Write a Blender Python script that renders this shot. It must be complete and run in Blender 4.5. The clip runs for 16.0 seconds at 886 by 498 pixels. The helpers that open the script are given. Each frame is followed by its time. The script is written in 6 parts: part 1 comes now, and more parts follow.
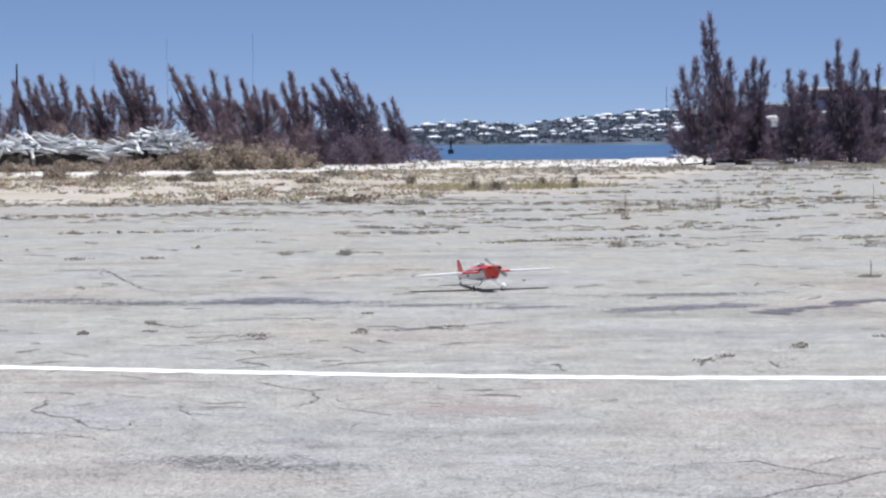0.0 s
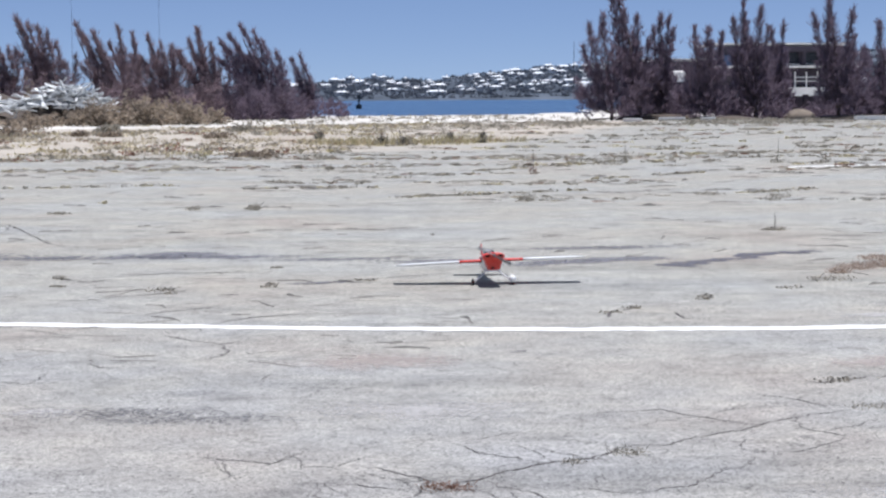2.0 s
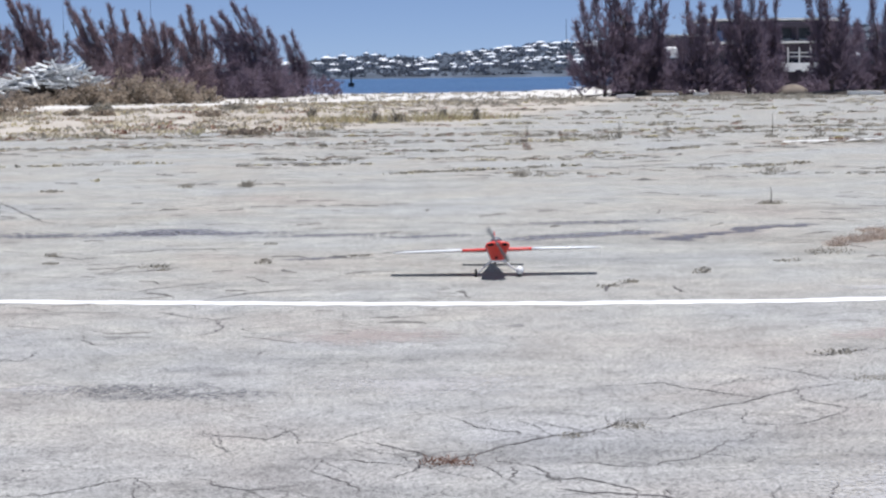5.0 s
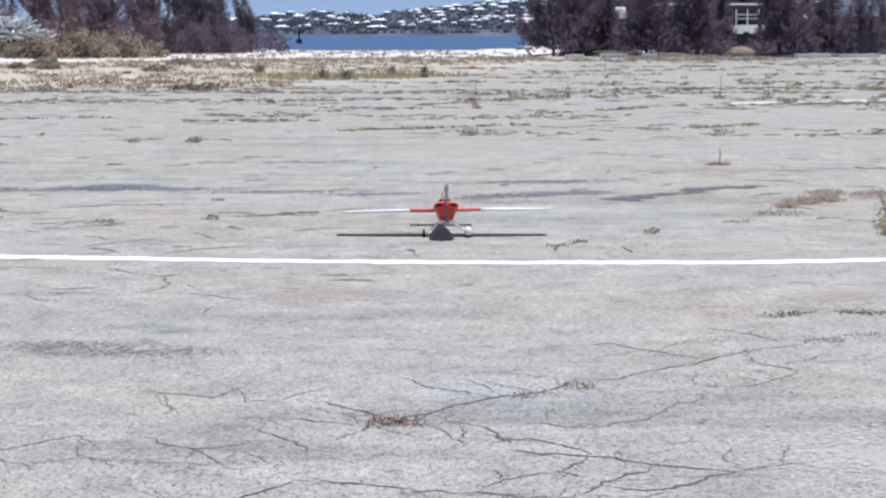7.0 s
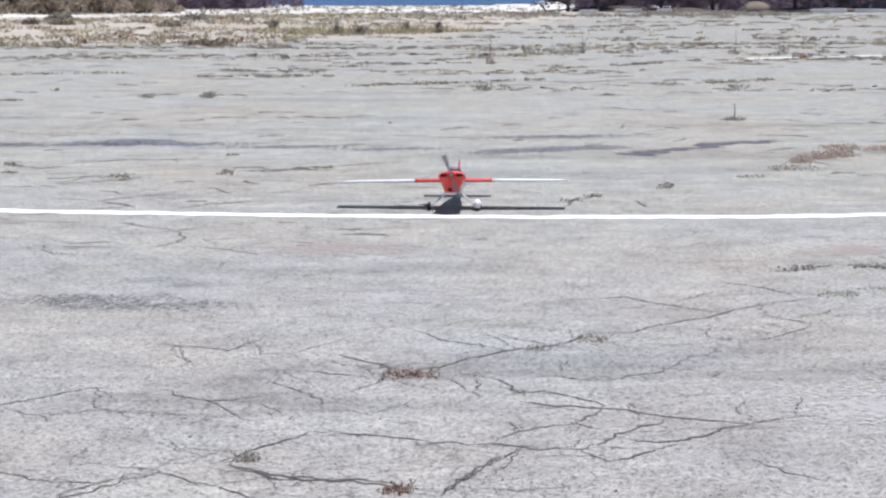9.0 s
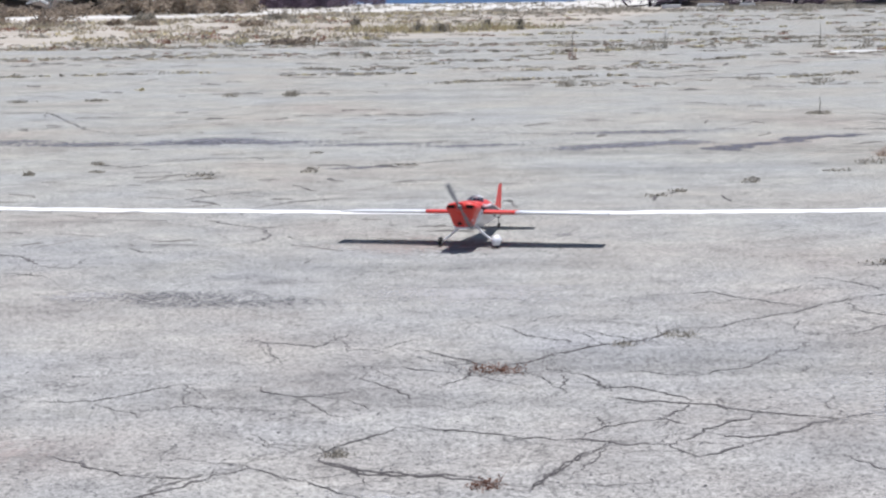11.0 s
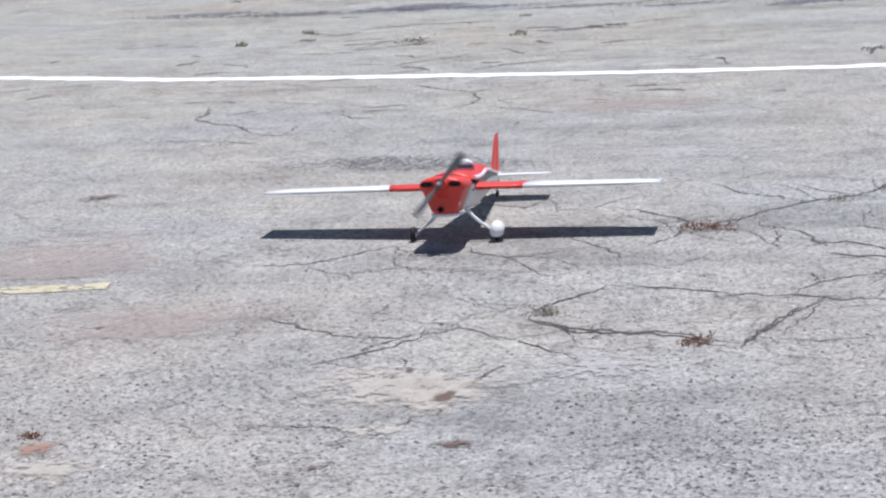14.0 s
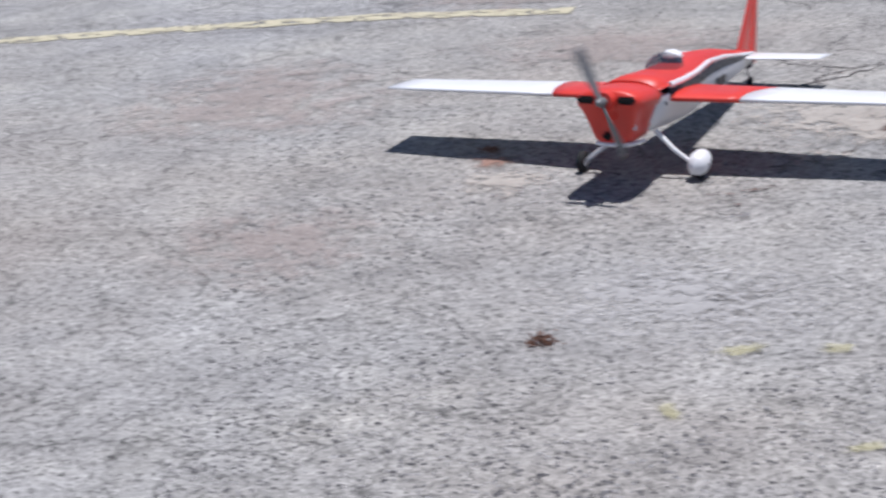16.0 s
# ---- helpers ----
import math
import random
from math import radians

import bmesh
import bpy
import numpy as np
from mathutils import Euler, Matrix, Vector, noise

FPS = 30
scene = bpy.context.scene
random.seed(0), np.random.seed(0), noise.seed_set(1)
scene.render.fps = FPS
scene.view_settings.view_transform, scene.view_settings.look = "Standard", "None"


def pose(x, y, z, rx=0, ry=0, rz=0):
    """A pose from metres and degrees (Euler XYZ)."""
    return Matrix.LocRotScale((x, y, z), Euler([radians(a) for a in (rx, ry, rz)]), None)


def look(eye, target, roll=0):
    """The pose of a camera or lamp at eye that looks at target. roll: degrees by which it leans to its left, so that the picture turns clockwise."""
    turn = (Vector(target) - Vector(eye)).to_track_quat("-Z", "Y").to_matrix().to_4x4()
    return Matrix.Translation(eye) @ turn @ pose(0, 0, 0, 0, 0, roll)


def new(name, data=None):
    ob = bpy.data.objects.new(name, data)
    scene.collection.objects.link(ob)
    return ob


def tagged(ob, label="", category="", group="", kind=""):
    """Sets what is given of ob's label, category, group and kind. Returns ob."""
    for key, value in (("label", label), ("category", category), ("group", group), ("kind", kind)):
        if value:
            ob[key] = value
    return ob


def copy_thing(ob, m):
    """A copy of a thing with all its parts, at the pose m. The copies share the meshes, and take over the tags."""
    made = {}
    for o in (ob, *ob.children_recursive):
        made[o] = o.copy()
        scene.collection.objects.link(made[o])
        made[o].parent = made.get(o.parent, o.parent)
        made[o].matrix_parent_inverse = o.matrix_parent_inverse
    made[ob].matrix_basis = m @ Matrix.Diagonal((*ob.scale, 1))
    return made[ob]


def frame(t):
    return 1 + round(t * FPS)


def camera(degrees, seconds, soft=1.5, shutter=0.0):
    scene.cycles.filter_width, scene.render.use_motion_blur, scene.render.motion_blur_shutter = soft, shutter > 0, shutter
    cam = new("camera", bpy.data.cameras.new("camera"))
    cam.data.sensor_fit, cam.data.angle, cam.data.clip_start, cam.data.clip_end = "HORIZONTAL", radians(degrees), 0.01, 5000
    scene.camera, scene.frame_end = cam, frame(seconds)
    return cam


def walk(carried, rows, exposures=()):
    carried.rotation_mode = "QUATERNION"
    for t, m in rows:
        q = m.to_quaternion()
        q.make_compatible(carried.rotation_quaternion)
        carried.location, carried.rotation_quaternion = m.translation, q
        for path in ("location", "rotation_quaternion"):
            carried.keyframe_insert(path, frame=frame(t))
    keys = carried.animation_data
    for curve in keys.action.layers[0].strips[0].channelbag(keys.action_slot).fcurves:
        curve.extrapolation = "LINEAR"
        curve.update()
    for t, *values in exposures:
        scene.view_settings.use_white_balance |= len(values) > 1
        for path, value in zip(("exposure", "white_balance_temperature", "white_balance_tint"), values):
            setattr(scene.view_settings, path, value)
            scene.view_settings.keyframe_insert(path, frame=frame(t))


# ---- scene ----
# The camera: held by hand, turning after the model aeroplane.
cam = camera(25.90, 16.0, soft=2.4, shutter=0.17)


def held(t, x, y, z, yaw, pitch, roll):
    """A row of the camera's path: the eye, and degrees to the left, up and of lean."""
    a, b = radians(yaw), radians(pitch)
    ahead = Vector((-math.sin(a) * math.cos(b), math.cos(a) * math.cos(b), math.sin(b)))
    eye = Vector((x, y, z))
    return t, look(eye, eye + ahead, roll)


walk(cam, [held(*row) for row in (
    (0, 0.000, -0.000, 1.600, 0.00, -3.18, -0.30),
    (0.5, 0.002, -0.051, 1.596, -1.05, -3.61, -0.08),
    (1, -0.008, 0.021, 1.589, -0.86, -4.27, -0.38),
    (1.5, -0.001, -0.111, 1.596, -2.49, -4.76, 0.09),
    (2, -0.006, -0.077, 1.590, -2.72, -4.52, -0.30),
    (2.5, -0.002, -0.082, 1.589, -2.98, -4.56, -0.19),
    (3, -0.003, -0.089, 1.591, -2.86, -4.54, -0.16),
    (3.2, -0.003, -0.090, 1.593, -3.08, -4.32, 0.05),
    (5.3, -0.021, 0.054, 1.552, -2.90, -5.67, -0.64),
    (5.5, -0.023, 0.060, 1.553, -3.37, -6.21, 0.33),
    (6, -0.027, 0.076, 1.552, -3.87, -6.37, 0.07),
    (6.5, -0.029, 0.075, 1.550, -4.25, -6.38, -0.56),
    (7, -0.031, 0.124, 1.545, -4.51, -6.42, 0.13),
    (7.5, -0.029, 0.145, 1.540, -5.47, -6.47, -0.10),
    (8, -0.035, 0.111, 1.537, -4.93, -6.90, -0.36),
    (8.2, -0.033, 0.100, 1.537, -4.75, -7.25, -0.18),
    (10.3, -0.042, 0.103, 1.535, -2.97, -7.90, -0.62),
    (10.5, -0.046, 0.117, 1.529, -2.73, -7.86, -0.73),
    (11, -0.047, 0.100, 1.531, -1.61, -7.80, -0.60),
    (11.5, -0.047, 0.108, 1.526, -0.62, -7.78, -0.78),
    (12, -0.047, 0.118, 1.525, -0.47, -7.84, -0.50),
    (12.5, -0.046, 0.100, 1.525, 1.31, -8.70, -1.22),
    (13, -0.040, 0.121, 1.518, 2.83, -9.51, -2.01),
    (13.5, -0.027, 0.131, 1.505, 2.90, -11.04, -1.79),
    (14, -0.023, 0.125, 1.501, 4.99, -11.59, -2.84),
    (14.5, -0.022, 0.099, 1.505, 5.56, -11.99, -2.49),
    (15, -0.022, 0.134, 1.496, 6.51, -13.25, -2.30),
    (15.4, 0.035, 0.105, 1.488, 11.80, -15.53, -3.53),
    (15.5, 0.048, 0.085, 1.485, 13.16, -16.32, -3.66),
    (15.7, 0.062, 0.044, 1.455, 15.16, -16.65, -4.47),
    (15.9, 0.096, -0.019, 1.482, 17.72, -18.19, -4.05),
    (16, 0.089, -0.036, 1.514, 20.12, -18.55, -4.87),
)], exposures=((0.0, 0.54, 6010, 12), (8.2, 0.53, 6010, 12), (10.3, 0.49, 6010, 12), (12.8, 0.43, 6010, 12), (14.5, 0.43, 6000, 13), (15.0, 0.33, 5980, 14), (15.5, 0.30, 5980, 14), (16.0, 0.25, 5980, 14)))

# ---- world, sun ----
SUN = Vector((0.139, 0.063, 1.0)).normalized()
world = bpy.data.worlds.new("sky")
scene.world = world
world.use_nodes = True
wn = world.node_tree
sky = wn.nodes.new("ShaderNodeTexSky")
sky.sky_type = "NISHITA"
sky.sun_disc = False
sky.sun_elevation = math.asin(SUN.z)
sky.sun_rotation = math.atan2(SUN.x, SUN.y)
sky.altitude = 0
sky.air_density = 0.32
sky.dust_density = 0.0
sky.ozone_density = 0.6
tint = wn.nodes.new("ShaderNodeMix")
tint.data_type, tint.blend_type = "RGBA", "MULTIPLY"
tint.inputs[0].default_value = 1.0
tint.inputs[7].default_value = (1.05, 0.995, 1.04, 1)
wn.links.new(sky.outputs[0], tint.inputs[6])
even = wn.nodes.new("ShaderNodeMix")
even.data_type = "RGBA"
even.inputs[0].default_value = 0.42
even.inputs[7].default_value = (2.5, 3.78, 6.1, 1)
wn.links.new(tint.outputs[2], even.inputs[6])
wn.links.new(even.outputs[2], wn.nodes["Background"].inputs[0])
wn.nodes["Background"].inputs[1].default_value = 0.062

sun_data = bpy.data.lights.new("sun", "SUN")
sun_data.energy = 4.2
sun_data.angle = radians(0.53)
sun_data.color = (1.0, 0.955, 0.905)
sun = new("sun", sun_data)
sun.matrix_world = look(SUN * 50, (0, 0, 0))


# ---- materials ----
def node(nt, kind, **values):
    n = nt.nodes.new(kind)
    for key, value in values.items():
        n.inputs[key.replace("_", " ")].default_value = value
    return n


def ramp(nt, source, stops):
    """A colour ramp on a value; stops: (position, colour)."""
    r = nt.nodes.new("ShaderNodeValToRGB")
    while len(r.color_ramp.elements) < len(stops):
        r.color_ramp.elements.new(0.5)
    for e, (p, c) in zip(r.color_ramp.elements, stops):
        e.position = p
        e.color = (*c, 1) if len(c) == 3 else c
    nt.links.new(source, r.inputs[0])
    return r.outputs[0]


def grey(v):
    return (v, v, v)


def mix(nt, kind, fac, a, b):
    m = nt.nodes.new("ShaderNodeMix")
    m.data_type, m.blend_type = "RGBA", kind
    for socket, value in ((m.inputs[0], fac), (m.inputs[6], a), (m.inputs[7], b)):
        if isinstance(value, bpy.types.NodeSocket):
            nt.links.new(value, socket)
        elif isinstance(value, tuple):
            socket.default_value = (*value, 1)
        else:
            socket.default_value = value
    return m.outputs[2]


def calc(nt, op, a, b=0.0, c=0.0):
    m = nt.nodes.new("ShaderNodeMath")
    m.operation = op
    for socket, value in zip(m.inputs, (a, b, c)):
        if isinstance(value, bpy.types.NodeSocket):
            nt.links.new(value, socket)
        else:
            socket.default_value = value
    return m.outputs[0]


def noisy(nt, coords, scale, detail=4, rough=0.55):
    n = node(nt, "ShaderNodeTexNoise", Scale=scale, Detail=detail, Roughness=rough)
    nt.links.new(coords, n.inputs["Vector"])
    return n.outputs[0]


def blank(name):
    m = bpy.data.materials.new(name)
    m.use_nodes = True
    return m, m.node_tree, m.node_tree.nodes["Principled BSDF"]


def bumped(nt, shader, height, strength, distance):
    b = node(nt, "ShaderNodeBump", Strength=strength, Distance=distance)
    nt.links.new(height, b.inputs["Height"])
    nt.links.new(b.outputs[0], shader.inputs["Normal"])


def plain(name, colour, rough=0.6, vary=0.25, scale=8.0, fine=60.0, metal=0.0, spec=0.5, bump=0.2, by_object=0.0, coat=0.0):
    """A painted, wooden or earthy surface: a base colour with stains and grain."""
    m, nt, s = blank(name)
    co = nt.nodes.new("ShaderNodeTexCoord").outputs["Object"]
    big, small = noisy(nt, co, scale), noisy(nt, co, fine, 3)
    dark = tuple(c * (1 - vary) for c in colour)
    light = tuple(min(1, c * (1 + vary * 0.6)) for c in colour)
    col = ramp(nt, big, ((0.3, dark), (0.7, light)))
    col = mix(nt, "MULTIPLY", 0.5, col, ramp(nt, small, ((0.3, grey(1 - vary)), (0.65, grey(1.0)))))
    if by_object:
        rnd = nt.nodes.new("ShaderNodeObjectInfo").outputs["Random"]
        col = mix(nt, "MULTIPLY", 1.0, col, ramp(nt, rnd, ((0, grey(1 - by_object)), (1, grey(1.0)))))
    nt.links.new(col, s.inputs["Base Color"])
    nt.links.new(ramp(nt, small, ((0.2, grey(max(0, rough - 0.1))), (0.8, grey(min(1, rough + 0.12))))), s.inputs["Roughness"])
    s.inputs["Metallic"].default_value = metal
    s.inputs["Specular IOR Level"].default_value = spec
    s.inputs["Coat Weight"].default_value = coat
    if bump:
        bumped(nt, s, small, bump, 0.01)
    return m


def foliage(name, low, high, island=0.5):
    """Leaves, needles or blades, each a little different."""
    m, nt, s = blank(name)
    rnd = nt.nodes.new("ShaderNodeNewGeometry").outputs["Random Per Island"]
    co = nt.nodes.new("ShaderNodeTexCoord").outputs["Object"]
    col = ramp(nt, rnd, ((0.0, low), (1.0, high)))
    col = mix(nt, "MULTIPLY", 0.6, col, ramp(nt, noisy(nt, co, 0.8, 3), ((0.3, grey(island)), (0.7, grey(1.0)))))
    nt.links.new(col, s.inputs["Base Color"])
    s.inputs["Roughness"].default_value = 0.7
    s.inputs["Specular IOR Level"].default_value = 0.2
    through_light = nt.nodes.new("ShaderNodeBsdfTranslucent")
    nt.links.new(col, through_light.inputs["Color"])
    both = nt.nodes.new("ShaderNodeMixShader")
    both.inputs[0].default_value = 0.45
    nt.links.new(s.outputs[0], both.inputs[1])
    nt.links.new(through_light.outputs[0], both.inputs[2])
    nt.links.new(both.outputs[0], nt.nodes["Material Output"].inputs["Surface"])
    return m


def ground_material():
    """Old bleached asphalt, then dry soil and grass, then coral sand at the shore."""
    m, nt, s = blank("old_asphalt_soil_and_sand")
    co = nt.nodes.new("ShaderNodeTexCoord").outputs["Object"]
    sep = nt.nodes.new("ShaderNodeSeparateXYZ")
    nt.links.new(co, sep.inputs[0])
    # asphalt: worn binder, light and dark chippings
    patch = noisy(nt, co, 0.35, 6, 0.6)
    mid = noisy(nt, co, 2.3, 5, 0.65)
    col = ramp(nt, patch, ((0.3, (0.362, 0.326, 0.298)), (0.42, (0.385, 0.366, 0.335)), (0.52, (0.379, 0.371, 0.350)), (0.64, (0.378, 0.378, 0.373))))
    # broad worn areas, bluish where the binder is bare, tan where grit has settled
    broad = noisy(nt, co, 1.15, 7, 0.68)
    col = mix(nt, "MULTIPLY", 0.9, col, ramp(nt, broad, ((0.30, (0.80, 0.79, 0.80)), (0.42, (0.95, 0.95, 0.96)), (0.54, (1.0, 1.0, 1.0)), (0.70, (1.10, 1.095, 1.06)))))
    old = ramp(nt, calc(nt, "DIVIDE", sep.outputs[1], 40.0), ((0.10, (0.95, 0.945, 0.95)), (0.22, (0.97, 0.968, 0.962)), (0.42, (1.0, 1.0, 0.955))))
    col = mix(nt, "MULTIPLY", 1.0, col, old)
    col = mix(nt, "MULTIPLY", 0.65, col, ramp(nt, mid, ((0.28, grey(0.72)), (0.5, grey(0.95)), (0.75, grey(1.08)))))
    vor = node(nt, "ShaderNodeTexVoronoi", Scale=105.0)
    nt.links.new(co, vor.inputs["Vector"])
    sepc = nt.nodes.new("ShaderNodeSeparateColor")
    nt.links.new(vor.outputs["Color"], sepc.inputs[0])
    chips = ramp(nt, sepc.outputs[0], ((0.0, grey(0.26)), (0.10, grey(0.66)), (0.35, grey(0.97)), (0.85, grey(1.05)), (1.0, grey(1.34))))
    col = mix(nt, "MULTIPLY", 0.85, col, chips)
    fine = node(nt, "ShaderNodeTexVoronoi", Scale=185.0)
    nt.links.new(co, fine.inputs["Vector"])
    sepf = nt.nodes.new("ShaderNodeSeparateColor")
    nt.links.new(fine.outputs["Color"], sepf.inputs[0])
    col = mix(nt, "MULTIPLY", 0.75, col, ramp(nt, sepf.outputs[0], ((0.0, grey(0.45)), (0.2, grey(0.9)), (0.75, grey(1.05)), (1.0, grey(1.22)))))
    pits = noisy(nt, co, 38.0, 4, 0.7)
    col = mix(nt, "MULTIPLY", 0.8, col, ramp(nt, pits, ((0.33, grey(0.25)), (0.43, grey(0.82)), (0.52, grey(1.0)))))
    # streaks of dirt drawn out across the runway
    stretch = node(nt, "ShaderNodeMapping", Scale=(0.16, 1.0, 1.0), Rotation=(0, 0, 0.06))
    nt.links.new(co, stretch.inputs["Vector"])
    streak = noisy(nt, stretch.outputs[0], 1.1, 6, 0.7)
    col = mix(nt, "MULTIPLY", 0.7, col, ramp(nt, streak, ((0.34, grey(0.66)), (0.46, grey(0.98)), (1, grey(1.0)))))
    # a net of hairline cracks, in places
    warp = nt.nodes.new("ShaderNodeTexNoise")
    warp.inputs["Scale"].default_value, warp.inputs["Detail"].default_value = 2.2, 6
    nt.links.new(co, warp.inputs["Vector"])
    bent = mix(nt, "LINEAR_LIGHT", 0.28, co, warp.outputs["Color"])
    for scale, wide, lo, hi, depth in ((2.3, 0.014, 0.43, 0.53, 0.50), (4.4, 0.014, 0.47, 0.56, 0.60)):
        net = node(nt, "ShaderNodeTexVoronoi", Scale=scale)
        net.feature = "DISTANCE_TO_EDGE"
        nt.links.new(bent, net.inputs["Vector"])
        line = ramp(nt, net.outputs["Distance"], ((0.0, grey(1.0)), (wide, grey(0.0))))
        where = ramp(nt, noisy(nt, co, 0.45 * scale, 4, 0.6), ((lo, grey(0.0)), (hi, grey(1.0))))
        col = mix(nt, "MULTIPLY", calc(nt, "MULTIPLY", line, where), col, grey(depth))
    # blotches of worn binder
    blot = noisy(nt, co, 5.5, 7, 0.75)
    col = mix(nt, "MULTIPLY", 0.85, col, ramp(nt, blot, ((0.30, grey(0.60)), (0.42, grey(0.90)), (0.55, grey(1.0)), (0.72, grey(1.16)))))
    # soil and sand further out
    edge = calc(nt, "MULTIPLY_ADD", noisy(nt, stretch.outputs[0], 0.16, 6, 0.65), 46.0, -23.0)
    slant = calc(nt, "MULTIPLY_ADD", sep.outputs[0], -0.85, calc(nt, "MULTIPLY", edge, 0.6))
    slant = calc(nt, "SUBTRACT", slant, calc(nt, "MULTIPLY", calc(nt, "MAXIMUM", calc(nt, "SUBTRACT", sep.outputs[0], 4.0), 0.0), 3.0))
    far = calc(nt, "ADD", sep.outputs[1], slant)
    soil = ramp(nt, noisy(nt, stretch.outputs[0], 0.9, 6, 0.7), ((0.3, (0.20, 0.165, 0.125)), (0.43, (0.335, 0.29, 0.235)), (0.60, (0.44, 0.405, 0.35))))
    sand = ramp(nt, noisy(nt, stretch.outputs[0], 0.5, 5, 0.7), ((0.34, (0.28, 0.245, 0.20)), (0.43, (0.47, 0.44, 0.39)), (0.58, (0.61, 0.59, 0.55))))
    is_soil = ramp(nt, calc(nt, "DIVIDE", far, 200.0), ((0.27, grey(0.0)), (0.31, grey(1.0))))
    is_sand = ramp(nt, calc(nt, "DIVIDE", calc(nt, "ADD", calc(nt, "MULTIPLY_ADD", sep.outputs[0], -0.68, sep.outputs[1]), calc(nt, "MULTIPLY", edge, 0.5)), 200.0), ((0.54, grey(0.0)), (0.56, grey(1.0))))
    col = mix(nt, "MIX", is_soil, col, soil)
    col = mix(nt, "MIX", is_sand, col, sand)
    nt.links.new(col, s.inputs["Base Color"])
    s.inputs["Roughness"].default_value = 0.9
    s.inputs["Specular IOR Level"].default_value = 0.25
    rough = calc(nt, "ADD", calc(nt, "MULTIPLY", sepc.outputs[0], 0.5), pits)
    bumped(nt, s, rough, 0.25, 0.004)
    return m


def stain_material(name, colour, strength=0.85, grain=9.0, rough=0.9, broken=2.6, soft=1.3):
    """A stain that thins out raggedly towards its rim."""
    m, nt, s = blank(name)
    tc = nt.nodes.new("ShaderNodeTexCoord")
    off = nt.nodes.new("ShaderNodeObjectInfo").outputs["Location"]
    add = nt.nodes.new("ShaderNodeVectorMath")
    nt.links.new(tc.outputs["Object"], add.inputs[0])
    nt.links.new(off, add.inputs[1])
    uv = nt.nodes.new("ShaderNodeVectorMath")
    uv.operation = "SUBTRACT"
    nt.links.new(tc.outputs["Generated"], uv.inputs[0])
    uv.inputs[1].default_value = (0.5, 0.5, 0.0)
    ln = nt.nodes.new("ShaderNodeVectorMath")
    ln.operation = "LENGTH"
    flat = nt.nodes.new("ShaderNodeVectorMath")
    flat.operation = "MULTIPLY"
    flat.inputs[1].default_value = (2, 2, 0)
    nt.links.new(uv.outputs[0], flat.inputs[0])
    nt.links.new(flat.outputs[0], ln.inputs[0])
    n1 = noisy(nt, add.outputs[0], grain * 0.3, 6, 0.7)
    n2 = noisy(nt, add.outputs[0], grain * 3, 5, 0.7)
    body = calc(nt, "SUBTRACT", 1.0, ln.outputs["Value"])
    a = calc(nt, "ADD", body, calc(nt, "MULTIPLY_ADD", n1, 2.4, -1.5))
    a = calc(nt, "ADD", a, calc(nt, "MULTIPLY_ADD", n2, broken, -0.52 * broken))
    a = calc(nt, "MULTIPLY", a, calc(nt, "MULTIPLY", body, 3.0))
    alpha = ramp(nt, a, ((0.05, grey(0.0)), (soft, grey(strength))))
    nt.links.new(ramp(nt, n2, ((0.3, tuple(c * 0.75 for c in colour)), (0.7, colour))), s.inputs["Base Color"])
    nt.links.new(alpha, s.inputs["Alpha"])
    s.inputs["Roughness"].default_value = rough
    s.inputs["Specular IOR Level"].default_value = 0.2
    return m


def line_paint(name, colour, wear):
    """Road paint, worn through in places."""
    m, nt, s = blank(name)
    co = nt.nodes.new("ShaderNodeTexCoord").outputs["Object"]
    n = noisy(nt, co, 14.0, 6, 0.75)
    nt.links.new(ramp(nt, noisy(nt, co, 40.0), ((0.3, tuple(c * 0.85 for c in colour)), (0.7, colour))), s.inputs["Base Color"])
    nt.links.new(ramp(nt, n, ((wear - 0.06, grey(0.0)), (wear + 0.04, grey(1.0)))), s.inputs["Alpha"])
    s.inputs["Roughness"].default_value = 0.7
    return m


def water_material():
    m, nt, s = blank("sea_water")
    co = nt.nodes.new("ShaderNodeTexCoord").outputs["Object"]
    mp = node(nt, "ShaderNodeMapping", Scale=(0.12, 1.0, 1.0))
    nt.links.new(co, mp.inputs["Vector"])
    n = noisy(nt, mp.outputs[0], 0.05, 5, 0.6)
    nt.links.new(ramp(nt, n, ((0.35, (0.03, 0.075, 0.165)), (0.65, (0.06, 0.125, 0.235)))), s.inputs["Base Color"])
    s.inputs["Roughness"].default_value = 0.35
    s.inputs["Specular IOR Level"].default_value = 0.3
    bumped(nt, s, noisy(nt, co, 1.2, 6, 0.7), 1.0, 0.35)
    return m


M_GROUND = ground_material()
M_WATER = water_material()
M_CRACK = plain("crack_dirt", (0.105, 0.094, 0.09), 0.95, 0.4, 3.0, 30.0)
M_HAIR = plain("hairline_crack_dirt", (0.21, 0.195, 0.175), 0.95, 0.35, 3.0, 30.0)
M_TARLINE = line_paint("old_black_tar", (0.10, 0.097, 0.115), 0.47)
M_TARTHIN = line_paint("thin_old_tar", (0.20, 0.195, 0.215), 0.53)
M_WHITE_LINE = line_paint("white_road_paint", (0.80, 0.79, 0.77), 0.34)
M_YELLOW_LINE = line_paint("faded_yellow_road_paint", (0.52, 0.475, 0.33), 0.46)
M_FAR_LINE = line_paint("worn_white_road_paint", (0.75, 0.74, 0.70), 0.44)
M_OIL = stain_material("dark_oil_stain", (0.13, 0.125, 0.135), 0.5, 9.0, broken=9.0, soft=2.8)
